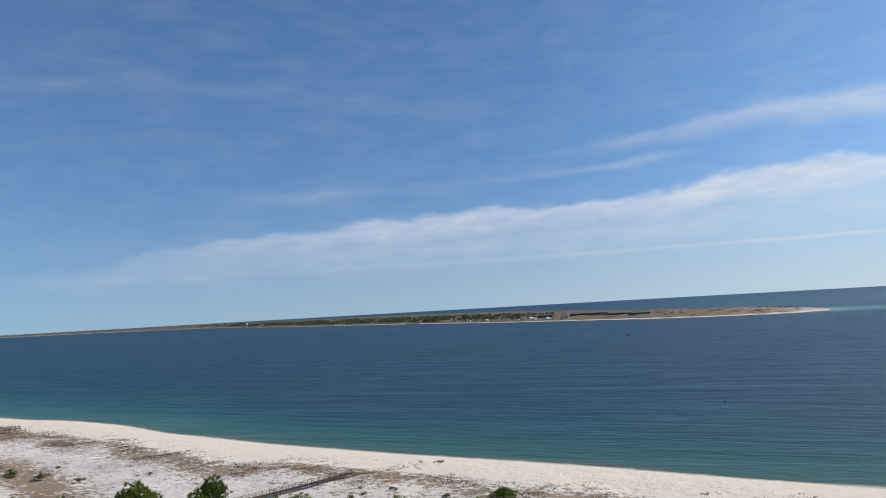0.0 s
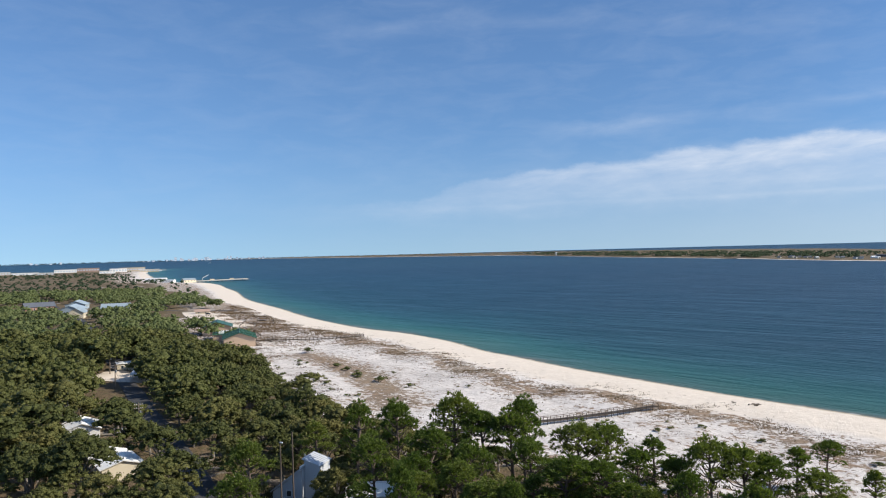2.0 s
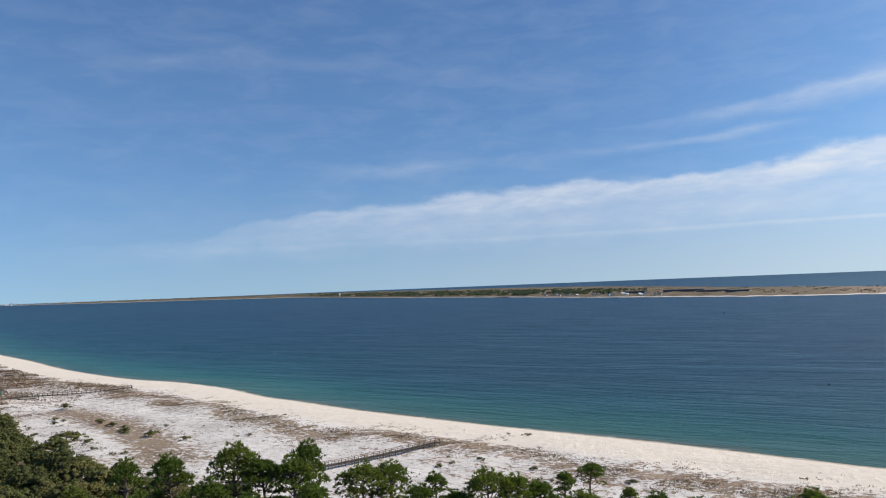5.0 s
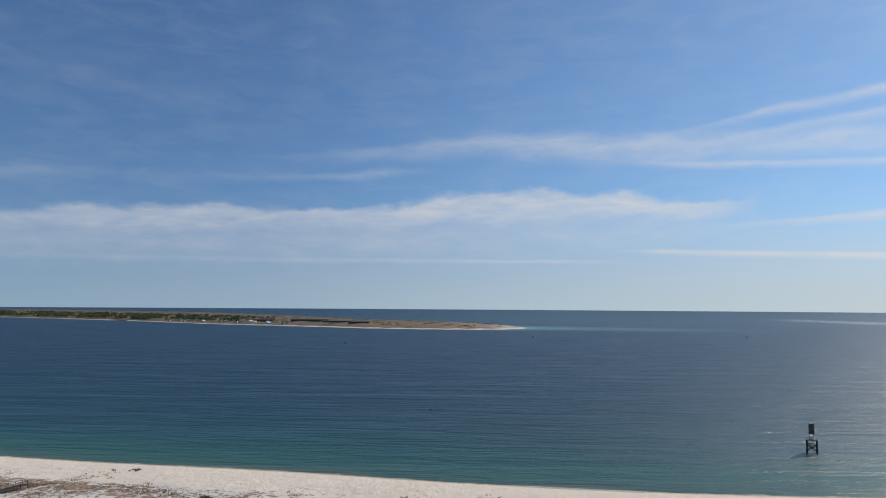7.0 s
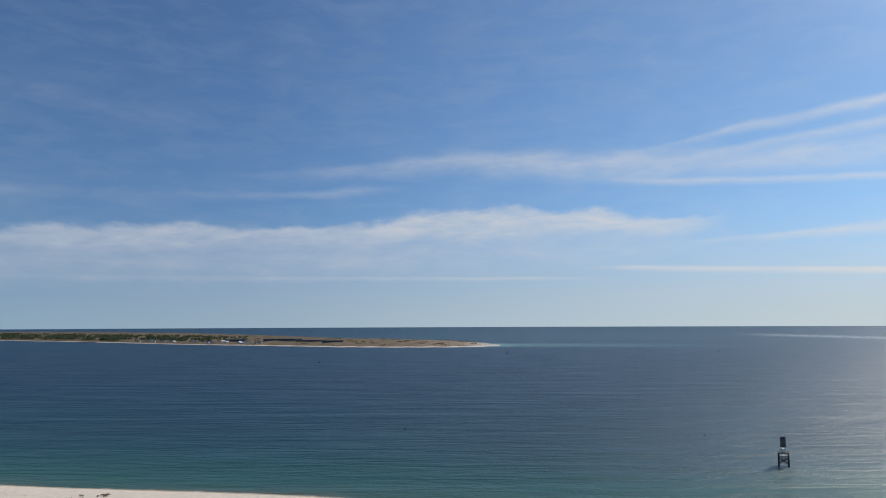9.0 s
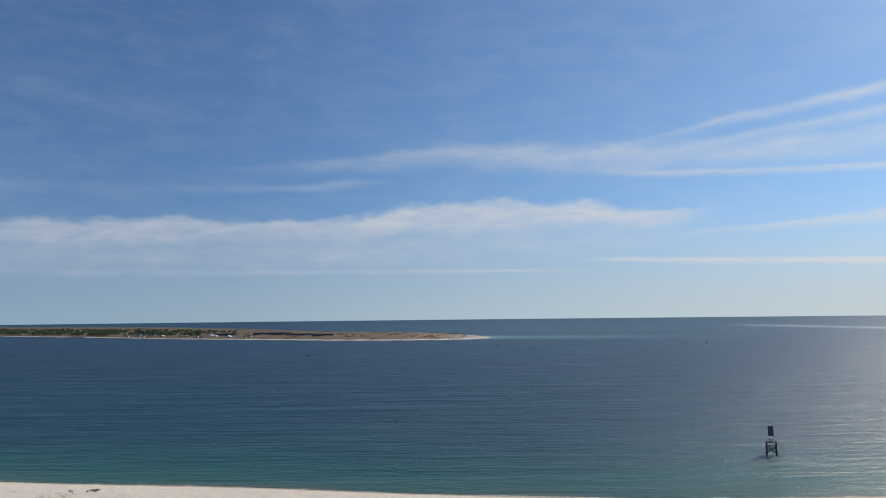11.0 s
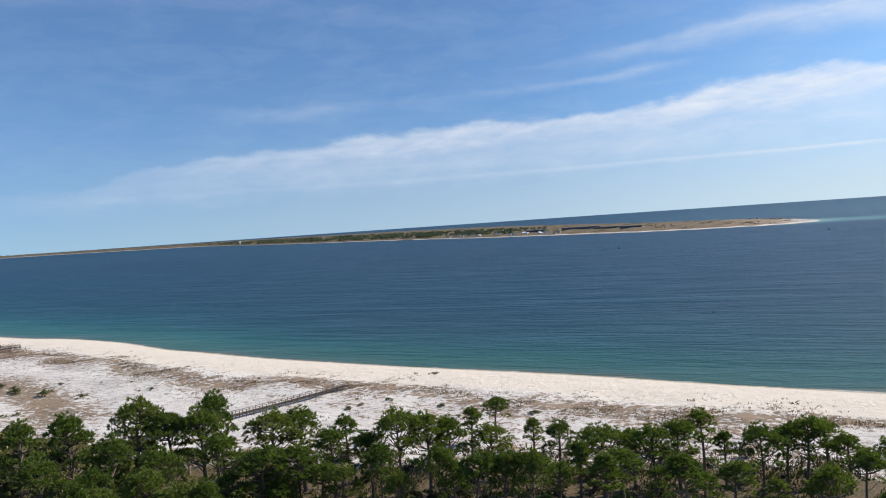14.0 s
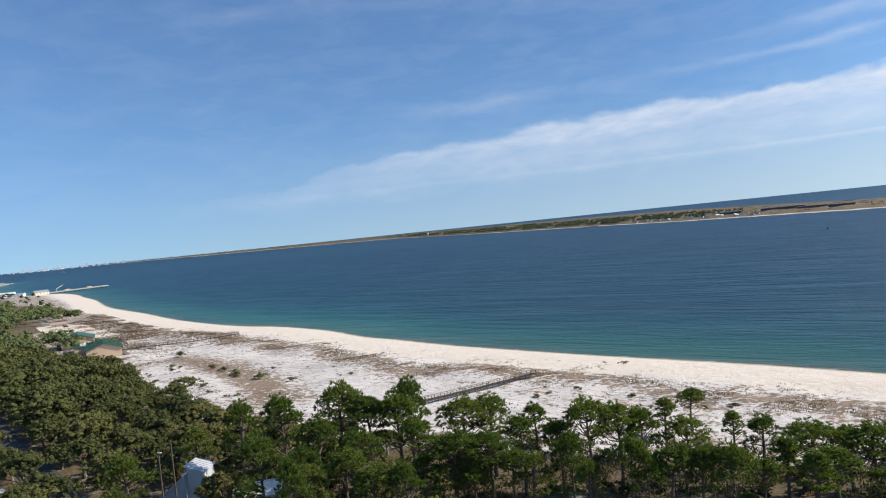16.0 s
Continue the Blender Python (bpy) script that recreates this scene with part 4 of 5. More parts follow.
spots = []
for _ in range(3600):
    az = RNG.uniform(-8, 18) if RNG.uniform() < 0.95 else RNG.uniform(-14, -8)
    k = 0.04 + 0.5 * RNG.uniform() ** 1.5
    if az < -5.5 and (k < 0.22 or RNG.uniform() < 0.5) or -5.5 < az < 0.5 and k < 0.09:
        continue
    if math.sin(az * 2.1) + math.sin(az * 5.3 + k * 9) < -0.9 and RNG.uniform() < 0.8 or RNG.uniform() < (az - 9) / 12:
        continue
    x, y, h = on_island(az, k)
    spots.append((x, y, h - 1.0, RNG.uniform(0.7, 1.25) * (0.5 if az < -8 else 1.0)))
for az in RNG.uniform(17.5, 39, 260):
    x, y, h = on_island(az, RNG.uniform(0.35, 0.7))
    spots.append((x, y, h - 2.0, RNG.uniform(0.45, 0.75)))
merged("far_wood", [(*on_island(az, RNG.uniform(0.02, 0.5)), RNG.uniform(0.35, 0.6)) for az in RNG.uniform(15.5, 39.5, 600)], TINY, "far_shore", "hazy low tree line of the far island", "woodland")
merged("island_wood", spots, TINY, "far_leaves", "dark pine wood on the island", "woodland")
spots = []
for _ in range(1100):
    az, k = RNG.uniform(-25, -6), RNG.uniform(0.06, 0.9)
    if math.sin(az * 3.1 + k * 11) + math.sin(az * 1.3 - k * 7) < 0.2:
        continue
    x, y, h = on_island(az, k)
    spots.append((x, y, h - 1.6, RNG.uniform(0.28, 0.5)))
merged("island_scrub", spots, TINY, "scrub", "brown scrub on the island's dunes", "scrub")

# shrubs on the dunes and under the pines
def shrub_parts(seed):
    rng = np.random.default_rng(seed)
    lobes = [(rng.uniform(-0.9, 0.9), rng.uniform(-0.9, 0.9), rng.uniform(0.35, 0.8), rng.uniform(0.5, 0.85)) for _ in range(5)]
    stem = Solid()
    for x, y, z, r in lobes:
        stem.tube([(0.1 * x, 0.1 * y, -0.1), (x, y, z)], [0.06, 0.02], 4)
    return stem, clump_crown(lobes, 0.48, 8, 0.22, rng)


def shrub_model(i, leaf, label, group):
    stem, leaves = shrub_parts(120 + i)
    ob = thing("shrub", label, "shrub", group=group)
    stem.part("stem", "grey_bark", ob)
    smooth(link_mesh("crown", leaves[0], leaves[1], leaf, ob))
    return ob


DARK = [shrub_model(i, "oak", "low dark green shrub on the white sand", "shrubs on the dunes") for i in range(3)]
UNDER = [shrub_model(5 + i, "scrub", "brownish scrub bush under the pines", "scrub under the pines") for i in range(3)]
LEAFY = [shrub_model(9 + i, "pine", "leafy green bush under the pines", "scrub under the pines") for i in range(3)]
for x, y, s in [(-145, 268, 2.2), (-166, 255, 3.2), (-170, 252, 2.6), (-160, 276, 1.7), (-172, 288, 1.6), (-182, 296, 1.8), (-128, 262, 1.3), (-224, 338, 2.2), (-205, 300, 1.5)]:
    plant(DARK, int(RNG.integers(3)), x, y, s * 0.8, 1.25)
count = 0
while count < 60:
    x = RNG.uniform(-210, 130)
    y = RNG.uniform(130, 330)
    s, w = float(inland(x, y)), float(wooded(np.array(x), np.array(y)))
    if 48 < s and w < -2 and RNG.uniform() < (0.25 + 0.75 * (w > -25)):
        plant(DARK, int(RNG.integers(3)), x, y, RNG.uniform(0.35, 0.85), 1.3)
        count += 1
count = 0
while count < 230:
    az, r = RNG.uniform(-42, 30), RNG.uniform(104, 176)
    q = heading(az) * r
    if float(wooded(np.array(q.x), np.array(q.y))) > -6 and not any(math.hypot(q.x - a, q.y - b) < c for a, b, c in HOUSES_AT):
        big = RNG.uniform(0.7, 1.5) if r > 125 else RNG.uniform(1.0, 2.4)
        plant(UNDER if RNG.uniform() < 0.5 else LEAFY, int(RNG.integers(3)), q.x, q.y, big, 1.15)
        count += 1


def tufts(name, n, test, hgt, leaf, label, box):
    """Grass tufts, a few bent blades each."""
    x, y = RNG.uniform(box[0], box[1], n * 22), RNG.uniform(box[2], box[3], n * 22)
    s = inland(x, y)
    p = test(x, y, s)
    keep = np.where(RNG.uniform(size=len(x)) < p)[0][:n]
    x, y, s = x[keep], y[keep], s[keep]
    z = ground_z(x, y, s)
    V, F = [], []
    for b in range(4):
        a = RNG.uniform(0, 6.28, len(x))
        h = RNG.uniform(*hgt, len(x))
        ox, oy = RNG.normal(0, 0.35, len(x)), RNG.normal(0, 0.35, len(x))
        dx, dy = np.cos(a), np.sin(a)
        wd, lean = h * 0.2, h * 0.6
        base = np.stack([x + ox, y + oy, z - 0.05], 1)
        pa = base + np.stack([-dy * wd, dx * wd, 0 * wd], 1)
        pb = base + np.stack([dy * wd, -dx * wd, 0 * wd], 1)
        pc = base + np.stack([dx * lean, dy * lean, h], 1)
        V.append(np.stack([pa, pb, pc], 1).reshape(-1, 3))
    v = np.concatenate(V)
    ob = link_mesh(name, v, np.arange(len(v)).reshape(-1, 3), leaf)
    return tagged(ob, label, "grass", kind="stuff")


def clumpy(x, y):
    return np.clip(0.5 + 0.42 * (np.sin(x * 0.21 + 2 * np.sin(y * 0.11)) + np.sin(y * 0.27 + 1.5 * np.sin(x * 0.13)) + 0.7 * np.sin((x - y) * 0.55)), 0, 1)


tufts("dune_grass", 16000, lambda x, y, s: np.exp(-((s - 45 - 6 * np.sin(x * 0.05) - 4 * np.sin(x * 0.131)) / 11.0) ** 2) * clumpy(x, y) ** 2, (0.22, 0.55), "dry_grass", "dry brown sea-oat grass on the dune ridge", (-330, 240, 130, 480))
tufts("dune_grass", 7000, lambda x, y, s: (s > 50) * (wooded(x, y) < 3) * (0.10 + 0.9 * (wooded(x, y) > -22)) * clumpy(x * 0.7, y * 0.7) ** 2, (0.2, 0.5), "dry_grass", "low sparse scrub on the white dune flats", (-260, 200, 110, 400))
tufts("rough_grass", 9000, lambda x, y, s: (s > 30) * (wooded(x, y) < 0) * np.interp(x, [-330, -220], [1, 0]) * clumpy(x * 0.5, y * 0.5), (0.4, 0.9), "dry_grass", "dry brown grass beyond the pavilion", (-620, -215, 330, 760))
tufts("rough_grass", 14000, lambda x, y, s: (wooded(x, y) > -8) * (np.hypot(x, y) < 185) * (np.hypot(x, y) > 100) * clumpy(x, y), (0.35, 0.9), "scrub", "brown undergrowth and bracken beneath the pines", (-110, 120, 90, 185))

# ---- boardwalks and fences ----
def make_boardwalk(label, a, b, deck_up, width=1.9, bay=2.4, rails=True):
    """A raised timber walk from a to b: deck boards, posts, stringers and handrails."""
    a, b = Vector(a), Vector(b)
    length = (b - a).length
    d = (b - a) / length
    n = Vector((-d.y, d.x))
    ob = thing("boardwalk", label, "boardwalk", a.x, a.y, 0)
    loc = lambda s, o: (d.x * s + n.x * o, d.y * s + n.y * o)
    bays = int(length / bay)
    tops = [gz(a.x + d.x * i * bay, a.y + d.y * i * bay) for i in range(bays + 1)]
    tops = [sum(tops[max(0, i - 4):i + 5]) / len(tops[max(0, i - 4):i + 5]) + deck_up for i in range(bays + 1)]
    boards = Solid()
    for i in range(bays):
        for k in range(12):
            s, z = (i + k / 12) * bay, tops[i] + (tops[i + 1] - tops[i]) * k / 12
            p, q = loc(s, -width / 2), loc(s, width / 2)
            boards.beam((*p, z), (*q, z), 0.045, 0.17)
    boards.part("deck", "weathered", ob)["kind"] = "stuff"
    for o in (-width / 2 + 0.1, width / 2 - 0.1):
        for i in range(bays):
            Solid().beam((*loc(i * bay, o), tops[i] - 0.16), (*loc((i + 1) * bay, o), tops[i + 1] - 0.16), 0.08, 0.24).part("stringer", "dark_wood", ob)
            if rails:
                for up, w, nm in ((1.05, 0.14, "handrail"), (0.62, 0.09, "rail")):
                    Solid().beam((*loc(i * bay, o * 1.04), tops[i] + up), (*loc((i + 1) * bay, o * 1.04), tops[i + 1] + up), 0.06, w).part(nm, "weathered", ob)
    post = None
    for i in range(bays + 1):
        for o in (-width / 2 - 0.02, width / 2 + 0.02):
            p = loc(i * bay, o)
            if post is None:
                post = Solid().box(-0.08, -0.08, -deck_up - 1.0, 0.08, 0.08, 1.16 if rails else 0.1).part("post", "dark_wood", ob)
                c = post
            else:
                c = new("post", post.data)
                c.parent = ob
            c.location = (*p, tops[i])
    return ob


make_boardwalk("weathered timber boardwalk with handrails across the dunes", (-34.5, 250), (-97, 173), 1.0)
make_boardwalk("far timber boardwalk leading to the beach", (-233, 412), (-286, 366), 0.7)
make_boardwalk("low timber walk beside the pavilion", (-286, 366), (-262, 346), 0.6, 2.2, 2.4)


def make_fence(pts, label):
    ob = thing("timber_fence", label, "fence", *pts[0], 0, group="weathered fences by the car park")
    o = Vector(pts[0])
    k = 0
    rail = Solid()
    for p, q in zip(pts[:-1], pts[1:]):
        p, q = Vector(p), Vector(q)
        n = max(2, int((q - p).length / 3))
        for i in range(n):
            s, e = p.lerp(q, i / n), p.lerp(q, (i + 1) / n)
            zs, ze = gz(*s), gz(*e)
            Solid().box(-0.1, -0.1, -0.4, 0.1, 0.1, 1.25).part("post", "dark_wood", ob).location = (s.x - o.x, s.y - o.y, zs)
            for up in (0.5, 1.05):
                rail.beam((s.x - o.x, s.y - o.y, zs + up), (e.x - o.x, e.y - o.y, ze + up), 0.07, 0.18)
    rail.part("rails", "weathered", ob)


make_fence([(-360, 452), (-384, 490), (-405, 520)], "weathered timber fence at the sandy car park")
make_fence([(-372, 470), (-352, 484), (-374, 512)], "weathered timber fence round a dune")
make_fence([(-395, 505), (-420, 548), (-445, 560)], "weathered timber fence at the sandy car park")
make_fence([(-300, 398), (-330, 430), (-352, 446)], "weathered timber fence near the pavilion")


def make_deck(x, y, w, d, rz, label):
    z = gz(x, y)
    ob = thing("timber_platform", label, "platform", x, y, z, rz, "timber platforms on the dunes")
    b = Solid()
    n = int(w / 0.3)
    for i in range(n):
        b.box(-w / 2 + i * w / n, -d / 2, 0.8, -w / 2 + (i + 0.9) * w / n, d / 2, 0.86)
    b.part("deck", "weathered", ob)
    for sx in (-1, 1):
        for sy in (-1, 1):
            Solid().box(-0.12, -0.12, -0.4, 0.12, 0.12, 1.9).part("post", "dark_wood", ob).location = (sx * (w / 2 - 0.1), sy * (d / 2 - 0.1), 0)
        Solid().box(-0.05, -d / 2, 1.7, 0.05, d / 2, 1.85).part("rail", "weathered", ob).location = (sx * (w / 2 - 0.1), 0, 0)
    return ob


for x, y, w, d, r in [(-385, 508, 12, 5, 40), (-372, 497, 8, 6, 60), (-402, 532, 10, 5, 50), (-268, 372, 9, 4, 30), (-280, 384, 6, 5, 75), (-360, 476, 9, 3, 20)]:
    make_deck(x, y, w, d, r, "low weathered timber platform among dry grass")

# ---- buildings ----
def make_window(parent, x, y, z, w, h, normal):
    """normal: -y, +y, -x or +x of the house."""
    rot = {"-y": 0, "+x": 90, "+y": 180, "-x": 270}[normal]
    m = pose(x, y, z, 0, 0, rot)
    f = Solid()
    for bx in ((-w / 2 - 0.1, -0.06, -0.1, -w / 2, 0.05, h + 0.1), (w / 2, -0.06, -0.1, w / 2 + 0.1, 0.05, h + 0.1), (-w / 2, -0.06, h, w / 2, 0.05, h + 0.1), (-w / 2, -0.1, -0.1, w / 2, 0.05, 0)):
        f.box(*bx, m)
    win = f.part("window", "white", parent)
    Solid().box(-w / 2, -0.02, 0, w / 2, 0.03, h, m).part("pane", "glass", win, "dark window pane")
    return win


def make_house(name, label, x, y, rz, w, d, eave, rise_up, wall, roof, category="house", windows=3, over=0.5, group=""):
    """Gabled house: w along the ridge (x), d across it; the walls carry real openings' frames, the roof has thickness and ribs."""
    z = gz(x, y) - 0.1
    ob = thing(name, label, category, x, y, z, rz, group)
    W, D = w / 2, d / 2
    v = [(-W, -D, 0), (W, -D, 0), (W, D, 0), (-W, D, 0), (-W, -D, eave), (W, -D, eave), (W, D, eave), (-W, D, eave), (-W, 0, eave + rise_up), (W, 0, eave + rise_up)]
    Solid().add(v, [(0, 1, 5, 4), (2, 3, 7, 6), (1, 2, 6, 9, 5), (3, 0, 4, 8, 7)]).part("wall", wall, ob)
    sl = rise_up / D
    for sy in (-1, 1):
        s = Solid()
        y0, z0 = sy * (D + over), eave - sl * over
        a = [(-W - over, 0, eave + rise_up + 0.05), (W + over, 0, eave + rise_up + 0.05), (W + over, y0, z0 + 0.05), (-W - over, y0, z0 + 0.05)]
        b = [(p[0], p[1], p[2] + 0.16) for p in a]
        s.add(a + b, [(0, 1, 2, 3), (7, 6, 5, 4), (0, 4, 5, 1), (1, 5, 6, 2), (2, 6, 7, 3), (3, 7, 4, 0)])
        slab = s.part("roof", roof, ob)
        if math.hypot(x, y) < 460:      # standing seams
            n = max(4, int(w / 1.2))
            seam = None
            for i in range(n + 1):
                xx = -W - over + i * (w + 2 * over) / n
                if seam is None:
                    seam = Solid().beam((0, 0, eave + rise_up + 0.24), (0, y0, z0 + 0.24), 0.06, 0.08).part("seam", roof, slab)
                    c = seam
                else:
                    c = new("seam", seam.data)
                    c.parent = slab
                c.location.x = xx
    Solid().box(-W - over, -0.2, eave + rise_up + 0.18, W + over, 0.2, eave + rise_up + 0.3).part("ridge_cap", roof, ob)
    for i in range(windows):
        xx = -W + (i + 0.5) * w / windows
        for sy, nm in ((-1, "-y"), (1, "+y")):
            make_window(ob, xx, sy * (D + 0.01), eave * 0.35, 1.0, eave * 0.4, nm)
    door = Solid().box(W - 0.02, -D * 0.35 - 0.5, 0.1, W + 0.06, -D * 0.35 + 0.5, 2.15).part("door", "white", ob)
    Solid().box(W + 0.06, -D * 0.35 + 0.3, 1.0, W + 0.12, -D * 0.35 + 0.4, 1.1).part("handle", "steel", door)
    make_window(ob, W + 0.01, D * 0.4, eave * 0.35, 0.9, eave * 0.4, "+x")
    return ob


# seaside pavilion: two gabled halls and the low link between them
make_house("pavilion", "peach block beach pavilion with a green metal roof", -279, 350, 129, 27, 17, 5.4, 3.0, "peach", "green_roof", "pavilion", 4, 0.9)
make_house("pavilion", "peach block beach pavilion with a green metal roof", -335, 398, 129, 22, 18, 5.4, 3.0, "peach", "green_roof", "pavilion", 4, 0.9)
link = thing("pavilion_link", "low link with pale flat roof between the pavilion halls", "pavilion", -306, 374, gz(-306, 374), 39)
Solid().box(-9, -11, 0, 9, 11, 4.4).part("wall", "peach", link)
Solid().box(-9.6, -11.6, 4.4, 9.6, 11.6, 4.8).part("roof", "green_roof", link)
for k in range(3):
    Solid().box(-6 + 4.5 * k, -6, 4.8, -3 + 4.5 * k, 6, 5.5).part("skylight", "white", link)

make_house("house", "cream sided cottage with a white metal roof", -141, 131, 149, 15, 9, 3.3, 1.3, "cream", "white_metal", windows=4, group="cottages by the street")
make_house("house", "white metal-roofed cottage half hidden by oaks", -176, 152, 140, 11, 9, 3.3, 1.6, "white", "white_metal", windows=3, group="cottages by the street")
make_house("shed", "tan shed with a flat white roof beside the street", -264, 256, 52, 13, 6, 3.2, 0.4, "cream", "white_metal", "shed", 3, 0.4)
make_house("shed", "pale cottage roof showing between the oaks", -246, 205, 130, 10, 7, 3.4, 1.2, "cream", "white_metal", "house", 3, 0.4, "cottages by the street")
make_house("house", "pale cottage roof showing between the oaks", -221, 186, 130, 9, 7, 4.2, 1.4, "white", "white_metal", "house", 3, 0.4, "cottages by the street")
make_house("house", "low white-roofed cottage among the pines", -72.5, 130, 25, 9, 6, 3.4, 1.5, "white", "white_metal", windows=2, group="cottages by the street")

port = thing("carport", "white metal carport on slim posts", "carport", -238.5, 235, gz(-238.5, 235), 40)
Solid().box(-3.2, -5, 3.1, 3.2, 5, 3.3).part("roof", "white_metal", port)
for sx in (-2.9, 2.9):
    for yy in (-4.6, 0, 4.6):
        Solid().tube([(sx, yy, 0), (sx, yy, 3.1)], [0.07, 0.07], 8).part("post", "white", port)
Solid().box(-3.0, 2.0, 0, -2.85, 4.9, 3.1).part("side_panel", "white", port)


def make_tower_house():
    """A white house with steep shed roofs: a tall slab behind a lower block."""
    x, y = -88, 129
    ob = thing("tower_house", "white house with steep slanted roofs among pines", "house", x, y, gz(x, y) - 0.2, 8)
    ob.scale = (1.12, 1.05, 0.88)

    def wedge(x0, x1, y0, y1, z0, z1, name, mat):
        v = [(x0, y0, 0), (x1, y0, 0), (x1, y1, 0), (x0, y1, 0), (x0, y0, z0), (x1, y0, z1), (x1, y1, z1), (x0, y1, z0)]
        Solid().add(v, [(3, 2, 1, 0), (0, 1, 5, 4), (1, 2, 6, 5), (2, 3, 7, 6), (3, 0, 4, 7), (4, 5, 6, 7)]).part(name, mat, ob)
        r = Solid()
        up = 0.22
        q = [(x0 - 0.4, y0 - 0.3, z0 - 0.1), (x1 + 0.2, y0 - 0.3, z1 + 0.05), (x1 + 0.2, y1 + 0.3, z1 + 0.05), (x0 - 0.4, y1 + 0.3, z0 - 0.1)]
        r.add(q + [(a, b, c + up) for a, b, c in q], [(3, 2, 1, 0), (4, 5, 6, 7), (0, 1, 5, 4), (1, 2, 6, 5), (2, 3, 7, 6), (3, 0, 4, 7)])
        slab = r.part("roof", "pale_grey", ob)
        for i in range(7):
            yy = y0 + (y1 - y0) * i / 6
            Solid().beam((x0 - 0.3, yy, z0 + up), (x1 + 0.1, yy, z1 + up + 0.1), 0.06).part("seam", "pale_grey", slab)
    # white walls and roofs coloured grey to stand for their shaded faces
    wedge(-4.2, 1.5, -3.5, 3.0, 3.0, 8.6, "wall", "pale_grey")
    wedge(1.52, 4.4, -2.2, 2.6, 10.4, 8.8, "wall", "pale_grey")
    Solid().box(1.2, -3.7, 8.2, 1.5, 3.2, 9.1).part("parapet", "white", ob)
    make_window(ob, -1.0, -3.52, 2.2, 0.9, 1.3, "-y")
    Solid().tube([(0.4, 0.4, 8.0), (0.4, 0.4, 10.6)], [0.18, 0.18], 8).part("flue", "steel", ob)


make_tower_house()

# grey-roofed compound further along the street
for x, y, rz, w, d, wall, roof, lab in [(-592, 505, 130, 34, 20, "blue_roof", "blue_roof", "long hall with a grey-blue metal roof"), (-556, 522, 40, 24, 14, "cream", "blue_roof", "hall with a grey-blue metal roof"),
                                        (-640, 552, 130, 26, 18, "blue_roof", "blue_roof", "long hall with a grey-blue metal roof"), (-545, 470, 130, 20, 12, "cream", "blue_roof", "low wing with a grey-blue roof"),
                                        (-655, 520, 60, 26, 18, "salmon", "dark_roof", "salmon house with a dark shingle roof")]:
    make_house("hall", lab, x, y, rz, w, d, 5.2, 3.6, wall, roof, "building", 5, 0.8, "halls by the wood")
make_house("beach_shelter", "small open shelter with a rust-brown roof", -478, 548, 40, 12, 7, 2.8, 1.6, "cream", "brick", "shelter", 2, 0.8)

strip("car_park", [(-490, 560), (-450, 522), (-400, 478), (-362, 446)], 34, "sandy", "sandy gravel car park", "car park", 0.3)
strip("forecourt", [(-262, 232), (-246, 238), (-232, 244)], 22, "sandy", "sandy forecourt beside the street", "yard", 0.3)
strip("road", [(-700, 560), (-560, 560), (-470, 590)], 7, "asphalt", "side road towards the beach", "road", 0.3)


def make_car(x, y, rz, paint, label):
    ob = thing("car", label, "car", x, y, gz(x, y) + 0.32, rz, "parked cars")
    b = Solid()
    prof = [(-2.2, 0.35), (-2.2, 0.85), (-1.5, 0.95), (-0.9, 1.45), (0.7, 1.45), (1.3, 0.98), (2.1, 0.85), (2.25, 0.35)]
    v = [(px, sy * (0.86 if pz < 1.2 else 0.68), pz) for sy in (-1, 1) for px, pz in prof]
    n = len(prof)
    b.add(v, [tuple(range(n)), tuple(range(2 * n - 1, n - 1, -1))] + [(i, i + n, (i + 1) % n + n, (i + 1) % n) for i in range(n)])
    b.part("body", paint, ob)
    for sy in (-0.87, 0.87):
        Solid().box(-0.85, sy - 0.02, 1.0, 0.75, sy + 0.02, 1.3).part("side_window", "glass", ob)
        for px in (-1.35, 1.4):
            w = Solid().tube([(px, sy - 0.1, 0.33), (px, sy + 0.1, 0.33)], [0.33, 0.33], 12).part("wheel", "black", ob)
            Solid().tube([(px, sy - 0.115, 0.33), (px, sy + 0.115, 0.33)], [0.19, 0.19], 10).part("rim", "steel", w)


make_car(-463, 538, 20, "black", "dark parked car on the sandy car park")
make_car(-425, 498, 70, "white", "white parked car on the sandy car park")
make_car(-166, 158, 40, "white", "white car parked beside the street")
make_car(-252, 246, 130, "white", "white car parked on the forecourt")

# ---- poles and wires ----
def make_pole(x, y, top, rz, label, lamp=False):
    z = gz(x, y)
    h = top - z
    ob = thing("utility_pole", label, "pole", x, y, z, rz, "utility poles along the street")
    Solid().tube([(0, 0, -0.5), (0.05, 0, h * 0.5), (0.03, 0.02, h)], [0.25, 0.21, 0.15], 8).part("pole", "weathered", ob)
    for k, up in enumerate((0.5, 1.5)):
        arm = Solid().box(-1.2, -0.07, h - up - 0.08, 1.2, 0.07, h - up + 0.08).part("crossarm", "weathered", ob)
        for xx in (-1.05, -0.55, 0.55, 1.05):
            Solid().tube([(xx, 0, h - up + 0.08), (xx, 0, h - up + 0.3)], [0.06, 0.04], 6).part("insulator", "white", arm)
    Solid().tube([(0.4, 0, h - 3.2), (0.4, 0, h - 2.2)], [0.28, 0.28], 10).part("transformer", "steel", ob)
    return Vector((x, y, top))


